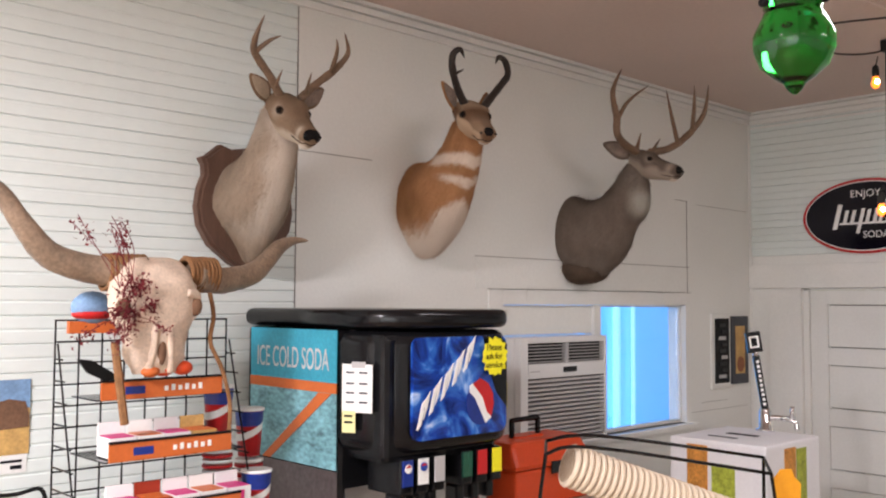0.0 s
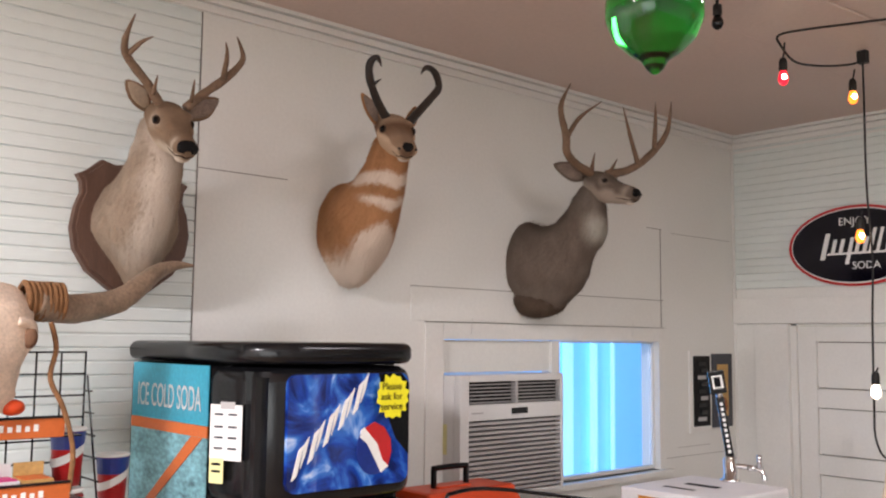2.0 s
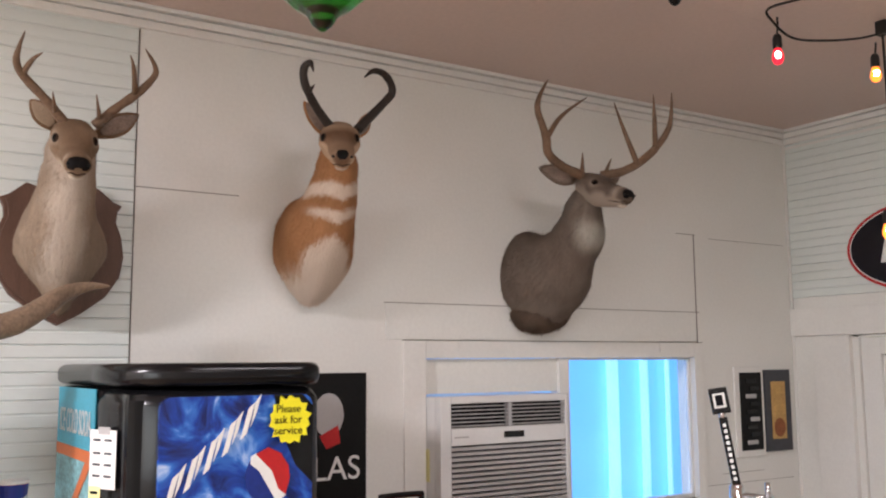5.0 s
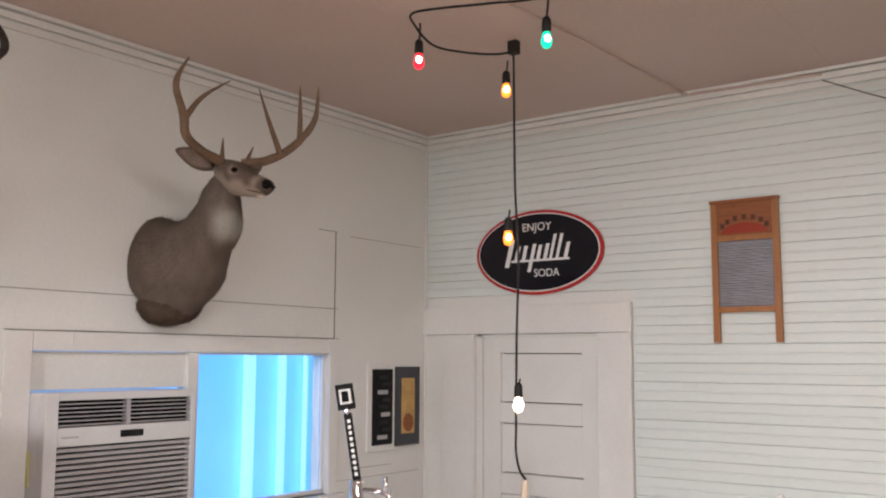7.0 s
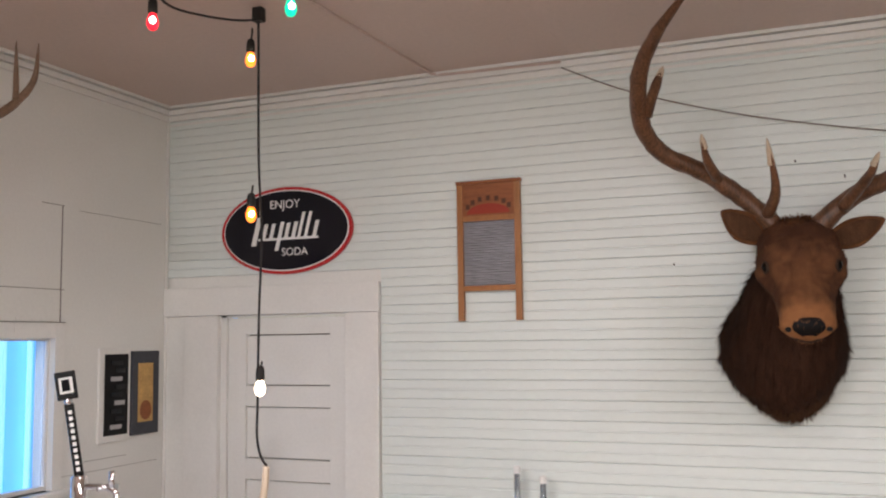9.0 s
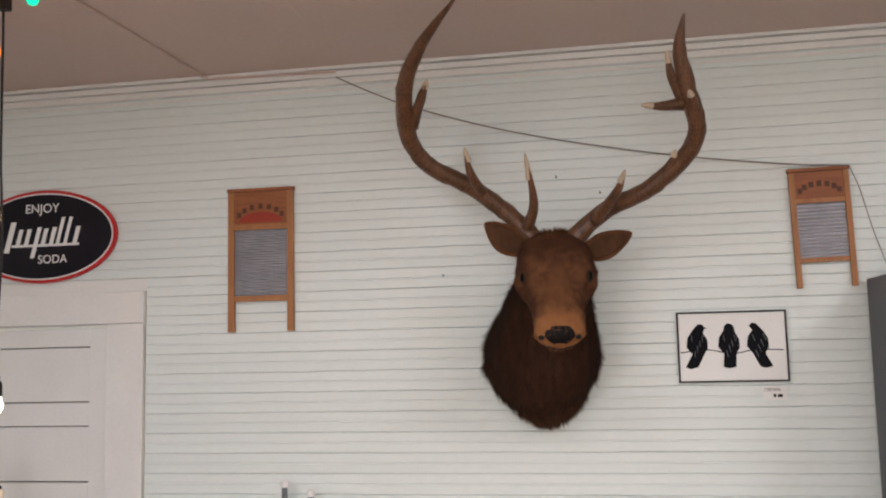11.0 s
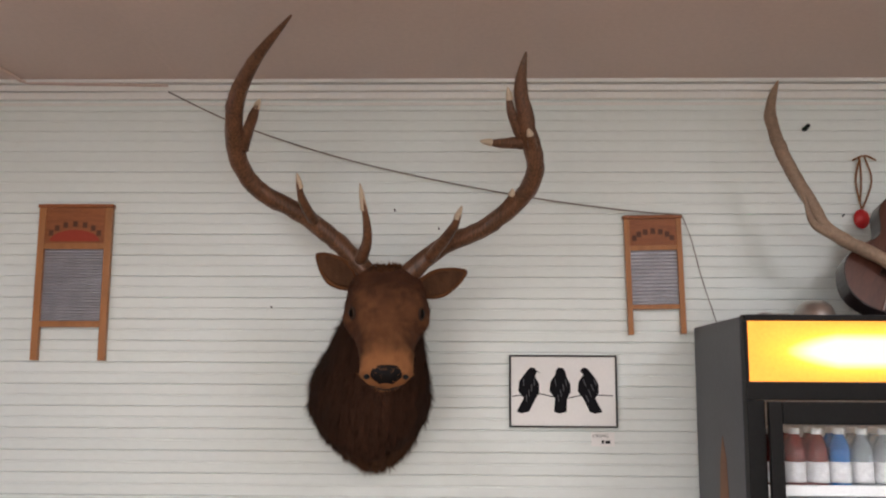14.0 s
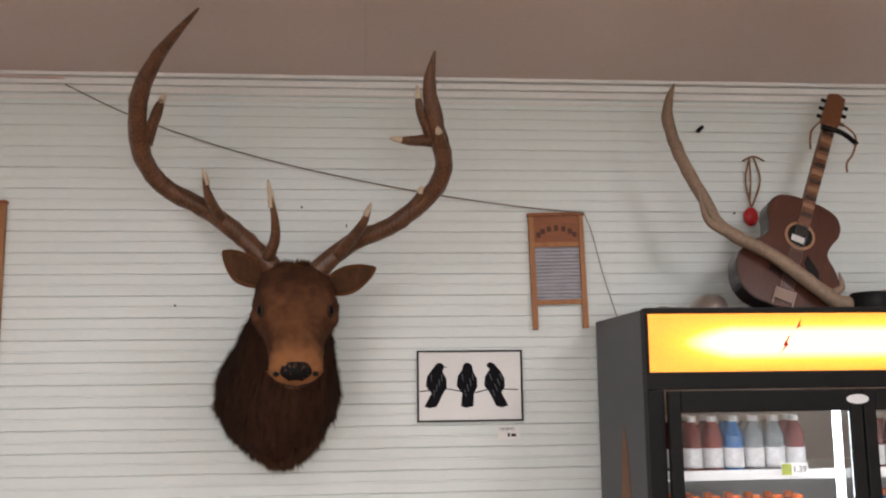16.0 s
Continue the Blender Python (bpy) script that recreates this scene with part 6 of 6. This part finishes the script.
for i in range(26):
    low = i >= 9
    base = Vector((-0.155 + r2.uniform(-0.03, 0.03), -0.085, 0.02 if low else 0.10))
    end = Vector((-0.17 + r2.gauss(0, 0.055), -0.10 + r2.gauss(0, 0.012), 0.04 + r2.gauss(0, 0.085))) if low else Vector((-0.17 + r2.gauss(0, 0.06), -0.07, 0.25 + r2.gauss(0, 0.045)))
    mid = base.lerp(end, 0.5) + Vector((r2.uniform(-0.02, 0.02), -0.01, 0.015))
    stems.append([tuple(base), tuple(mid), tuple(end)])
    for k in range(46 if low else 16):
        t = r2.random() ** 0.6
        c = mid.lerp(end, t) + Vector((r2.gauss(0, 0.011), r2.gauss(0, 0.008), r2.gauss(0, 0.011)))
        a, b = [Vector((r2.uniform(-1, 1), r2.uniform(-1, 1), r2.uniform(-1, 1))).normalized() * r2.uniform(0.003, 0.0075) for _ in range(2)]
        q = [fl.verts.new(c + p) for p in (a, b, -a * 0.8, -b)]
        fl.faces.new(q)
tagged(part("dried_flower_sprig", fl, "burgundy", skull, "dark red dried flower sprigs"), kind="stuff")
for run in stems:
    part("flower_stem", bars(run, r=0.0013, seg=4), "burgundy", skull)
gourd = thing("orange_gourds", "pair of small orange gourds on the rack shelf", "gourd", (0.535, -4.45, 1.708))
part("gourd", ball(ball(bmesh.new(), (0, 0, 0.02), 0.028, (1, 1.2, 0.8)), (0.0, 0.06, 0.02), 0.027, (1, 1.2, 0.8)), "orangeplastic", gourd, smooth=True)
part("gourd", ball(bmesh.new(), (0.02, -0.05, 0.015), 0.022, (1, 1.3, 0.8)), "orange", gourd, smooth=True)
bird_fig = thing("dark_feather", "black feather tuft tucked into the rack", "feather", (0.45, -4.60, 1.70))
part("feather", slab([(-0.07, 0.06), (-0.03, 0.055), (0.03, 0.02), (0.07, -0.02), (0.02, -0.01), (-0.04, 0.02)], -0.006, 0.006), "blackmatte", bird_fig).matrix_local = pose(0, 0, 0, 0, 0, 90)

# landscape print on the boards
land = thing("landscape_print", "small unframed print of hay bales under a blue sky", "picture", (0, -4.70, 1.555), 90)
part("sheet", boxes((-0.16, 0.065, -0.005, -0.001, -0.115, 0.12)), "straw", land)
part("printed_sky", boxes((-0.16, 0.065, -0.0062, -0.0048, 0.03, 0.12)), "sky_print", land)
part("printed_bale", slab([(-0.05, 0.025), (-0.04, 0.05), (0.0, 0.06), (0.05, 0.05), (0.064, 0.0), (0.06, -0.03), (-0.04, -0.035)], -0.0075, -0.006), "bonehole", land)
tag2 = thing("price_card", "small white price card below the landscape print", "price card", (0, -4.685, 1.41), 90)
part("card", boxes((-0.05, 0.045, -0.003, -0.0005, -0.028, 0.03)), "white", tag2)
part("writing", boxes((-0.035, 0.03, -0.0042, -0.003, 0.005, 0.013), (-0.005, 0.03, -0.0042, -0.003, -0.016, -0.004)), "ink", tag2)
rod = thing("display_hook", "black metal display hook on the boards", "hook", (0, -4.66, 1.32), 90)
part("hook", bars([(-0.10, -0.002, 0.0), (-0.02, -0.03, 0.0), (0.05, -0.05, 0.01), (0.07, -0.05, -0.06)], r=0.007), "blackmatte", rod)

# toolbox
riser = thing("counter_riser", "plain laminate riser on the counter", "shelf", (0, 0, 0))
part("riser", boxes((0.12, 0.80, -3.20, -2.42, 0.901, 1.12), bevel=0.005), "shelfwood", riser)
tool = thing("toolbox", "bright orange plastic toolbox with a black handle", "toolbox", (0.50, -2.80, 1.121), 90)
part("box_body", boxes((-0.22, 0.24, -0.13, 0.12, 0.0, 0.145), bevel=0.012), "orangeplastic", tool)
lid = bmesh.new()
box(lid, -0.23, 0.25, -0.14, 0.13, 0.147, 0.255, bevel=0.02)
for v in lid.verts:
    if v.co.z > 0.2:
        v.co.x *= 0.92
        v.co.y *= 0.72
part("lid", lid, "orangeplastic", tool)
part("handle_recess", boxes((-0.10, 0.06, -0.03, 0.02, 0.2505, 0.262), bevel=0.004), "orangeplastic", tool)
part("handle", bars([(-0.10, 0, 0.255), (-0.10, 0, 0.315), (-0.09, 0, 0.325), (0.05, 0, 0.325), (0.06, 0, 0.315), (0.06, 0, 0.255)], r=0.011, seg=8), "black", tool, "black handle")
part("latch", boxes((-0.02, 0.05, -0.146, -0.141, 0.12, 0.17), bevel=0.002), "black", tool)

# lid stacks in a wire holder on a small table
table = thing("display_table", "small dark wooden display table", "table", (1.35, -3.1, 0))
part("tabletop", boxes((-0.35, 0.35, -0.55, 0.55, 0.87, 0.90), bevel=0.005), "shelfwood", table)
for x in (-0.32, 0.28):
    for y in (-0.52, 0.48):
        part("leg", boxes((x, x + 0.04, y, y + 0.04, 0, 0.869)), "shelfwood", table)
holder = thing("wire_holder", "black wire holder with a hanging orange tag", "wire holder", (0, 0, 0))
part("wire_frame", bars([(1.12, -3.42, 1.44), (1.25, -3.35, 1.47), (1.60, -2.86, 1.375)], [(1.02, -3.30, 1.46), (1.20, -3.24, 1.49), (1.50, -2.72, 1.40)], [(1.60, -2.86, 1.375), (1.61, -2.84, 1.2), (1.60, -2.83, 0.905)], [(1.12, -3.42, 1.44), (1.10, -3.44, 1.2), (1.10, -3.44, 0.905)], [(1.12, -3.42, 1.44), (1.02, -3.30, 1.46)], [(1.60, -2.86, 1.375), (1.50, -2.72, 1.40)], [(1.50, -2.72, 1.40), (1.50, -2.72, 0.905)], r=0.006), "black", holder)
part("tag", slab([(-0.05, -0.09), (0.05, -0.09), (0.055, 0.0), (0.03, 0.025), (0.02, 0.05), (-0.02, 0.05), (-0.045, 0.02)], -0.002, 0.002), "tag", holder, "orange scalloped tag").matrix_local = pose(1.605, -2.77, 1.33, 0, 0, 60)
lids = thing("paper_lid_stack", "long stack of cream ribbed paper cups lying in the holder", "paper cups", (0, 0, 0))
a0, b0 = Vector((1.16, -3.36, 1.405)), Vector((1.46, -2.86, 1.20))
dd = (b0 - a0).normalized()
lb = bmesh.new()
lathe(lb, [(0.06, 0.0), (0.069, 0.003), (0.072, 0.010), (0.069, 0.017), (0.060, 0.020)], 22)
lme = bpy.data.meshes.new("cup")
lb.to_mesh(lme)
lb.free()
lme.materials.append(M["cream"])
lme.shade_smooth()
turn = dd.to_track_quat("Z", "Y").to_matrix().to_4x4()
for i in range(27):
    ob = new("cup", lme)
    ob.parent = lids
    ob.matrix_local = Matrix.Translation(a0 + dd * (i * 0.0225)) @ turn
# brown tube painted as the shade between the cups
core = part("shade_core", tube(bmesh.new(), [tuple(a0), tuple(b0)], [0.058, 0.058], 16, 1), "gap", lids)

# beer box with its tap
keg = thing("draft_beer_box", "white cooler box with fruit print and a draft tap", "beer cooler", (0.96, -1.83, 0))
part("cabinet", boxes((-0.24, 0.22, -0.26, 0.24, 0.02, 1.335), bevel=0.012), "ciderbox", keg)
part("fruit_print", boxes((0.221, 0.2235, -0.10, 0.0, 1.05, 1.31)), "fruit", keg)
part("fruit_print", boxes((0.221, 0.2235, 0.01, 0.10, 1.05, 1.30)), "fruitgreen", keg)
part("fruit_print", boxes((-0.15, -0.05, -0.263, -0.2605, 1.05, 1.31)), "fruit", keg)
part("fruit_print", boxes((-0.03, 0.08, -0.263, -0.2605, 1.02, 1.24)), "fruitgreen", keg)
part("print_stroke", boxes((-0.12, 0.02, -0.14, -0.12, 1.3355, 1.337), (-0.1, 0.05, -0.02, 0.02, 1.3355, 1.337)), "ink", keg)
tower = part("tap_tower", lathe(bmesh.new(), [(0.042, 1.336), (0.042, 1.345), (0.028, 1.35), (0.028, 1.43), (0.02, 1.44)], 18, (-0.02, 0.20, 0)), "chrome", keg, "chrome tap tower", smooth=True)
part("spout", bars([(-0.02, 0.20, 1.40), (0.06, 0.22, 1.40), (0.11, 0.23, 1.385), (0.12, 0.23, 1.35)], [(0.10, 0.225, 1.40), (0.10, 0.225, 1.455)], [(0.07, 0.19, 1.40), (0.09, 0.26, 1.40)], r=0.011, seg=10), "chrome", keg, "chrome spout", smooth=True)
hd = part("tap_handle", boxes((-0.016, 0.016, -0.012, 0.012, 0.0, 0.255), bevel=0.005), "black", keg, "black tap handle with a pale panel")
hd.matrix_local = Matrix.Translation((-0.02, 0.20, 1.435)) @ Matrix.Rotation(radians(9), 4, Vector((0.74, -0.67, 0.0))) @ pose(0, 0, 0, 0, 0, 42)
part("handle_print", boxes(*[(-0.006, 0.006, -0.0135, -0.0118, 0.02 + i * 0.022, 0.033 + i * 0.022) for i in range(10)]), "white", hd)
tp = part("handle_topper", boxes((-0.034, 0.034, -0.012, 0.012, 0.268, 0.365), bevel=0.004), "black", hd)
tp.matrix_local = Matrix()
part("ferrule", lathe(bmesh.new(), [(0.012, 0.252), (0.014, 0.262), (0.012, 0.272)], 12), "chrome", hd)
part("topper_print", boxes((-0.022, 0.022, -0.0135, -0.0118, 0.29, 0.345)), "white", hd)
part("topper_print", boxes((-0.014, 0.012, -0.0148, -0.0132, 0.298, 0.338)), "ink", hd)

# things standing by the boards under the elk
for x, z, h in ((2.04, 1.315, 0.0), (2.16, 1.275, 0.0)):
    s = thing("tall_bottle", "slim clear glass bottle with a white cap by the wall", "bottle", (x, -0.12, 0.90), 0, "slim bottles")
    part("bottle_body", lathe(bmesh.new(), [(0.03, 0.0), (0.032, 0.01), (0.032, 0.18), (0.014, 0.25), (0.013, z - 0.93)], 16), "bottle_clear", s, smooth=True)
    part("cap", lathe(bmesh.new(), [(0.016, z - 0.93), (0.016, z - 0.905), (0.012, z - 0.90)], 14), "white", s)
side = thing("side_shelf", "plain low shelf standing against the boards", "shelf", (2.1, -0.2, 0))
part("shelf_top", boxes((-0.4, 0.5, -0.18, 0.165, 0.87, 0.899), bevel=0.004), "shelfwood", side)
part("shelf_body", boxes((-0.38, 0.48, -0.16, 0.165, 0, 0.869)), "shelfwood", side)

# ---- boards of the walls ----
PITCH = 0.0915


def board_mesh(length):
    prof = [(0.0085, 0.0), (0.0055, 0.0003), (0.0, 0.004), (0.0, 0.0400), (0.0048, 0.0436), (0.0048, 0.0474), (0.0, 0.0510), (0.0, 0.0875), (0.0055, 0.0911), (0.0085, 0.0914)]
    bm = bmesh.new()
    a = [bm.verts.new((0, y, z)) for y, z in prof]
    b = [bm.verts.new((length, y, z)) for y, z in prof]
    for i in range(len(prof) - 1):
        bm.faces.new((a[i], b[i], b[i + 1], a[i + 1]))
    bmesh.ops.recalc_face_normals(bm, faces=bm.faces)
    me = bpy.data.meshes.new("board")
    bm.to_mesh(me)
    bm.free()
    if me.polygons[1].normal.y > 0:
        me.flip_normals()
    me.materials.append(M["paint"])
    return me


rng = random.Random(4)
long_b, short_b, west_b = board_mesh(X1), board_mesh(X1 - 1.312), board_mesh(SEAM - 0.004 - Y0)
for i in range(36):
    z = i * PITCH - 0.045
    if z < 0:
        continue
    for me, x0, wall in ((long_b, 0.0, north) if z > 2.16 else (short_b, 1.312, north), (west_b, Y0, west)):
        if z + PITCH > CEIL:
            continue
        ob = new("board", me)
        ob.parent = wall
        ob.matrix_local = pose(x0, rng.uniform(-0.0006, 0.0006), z)
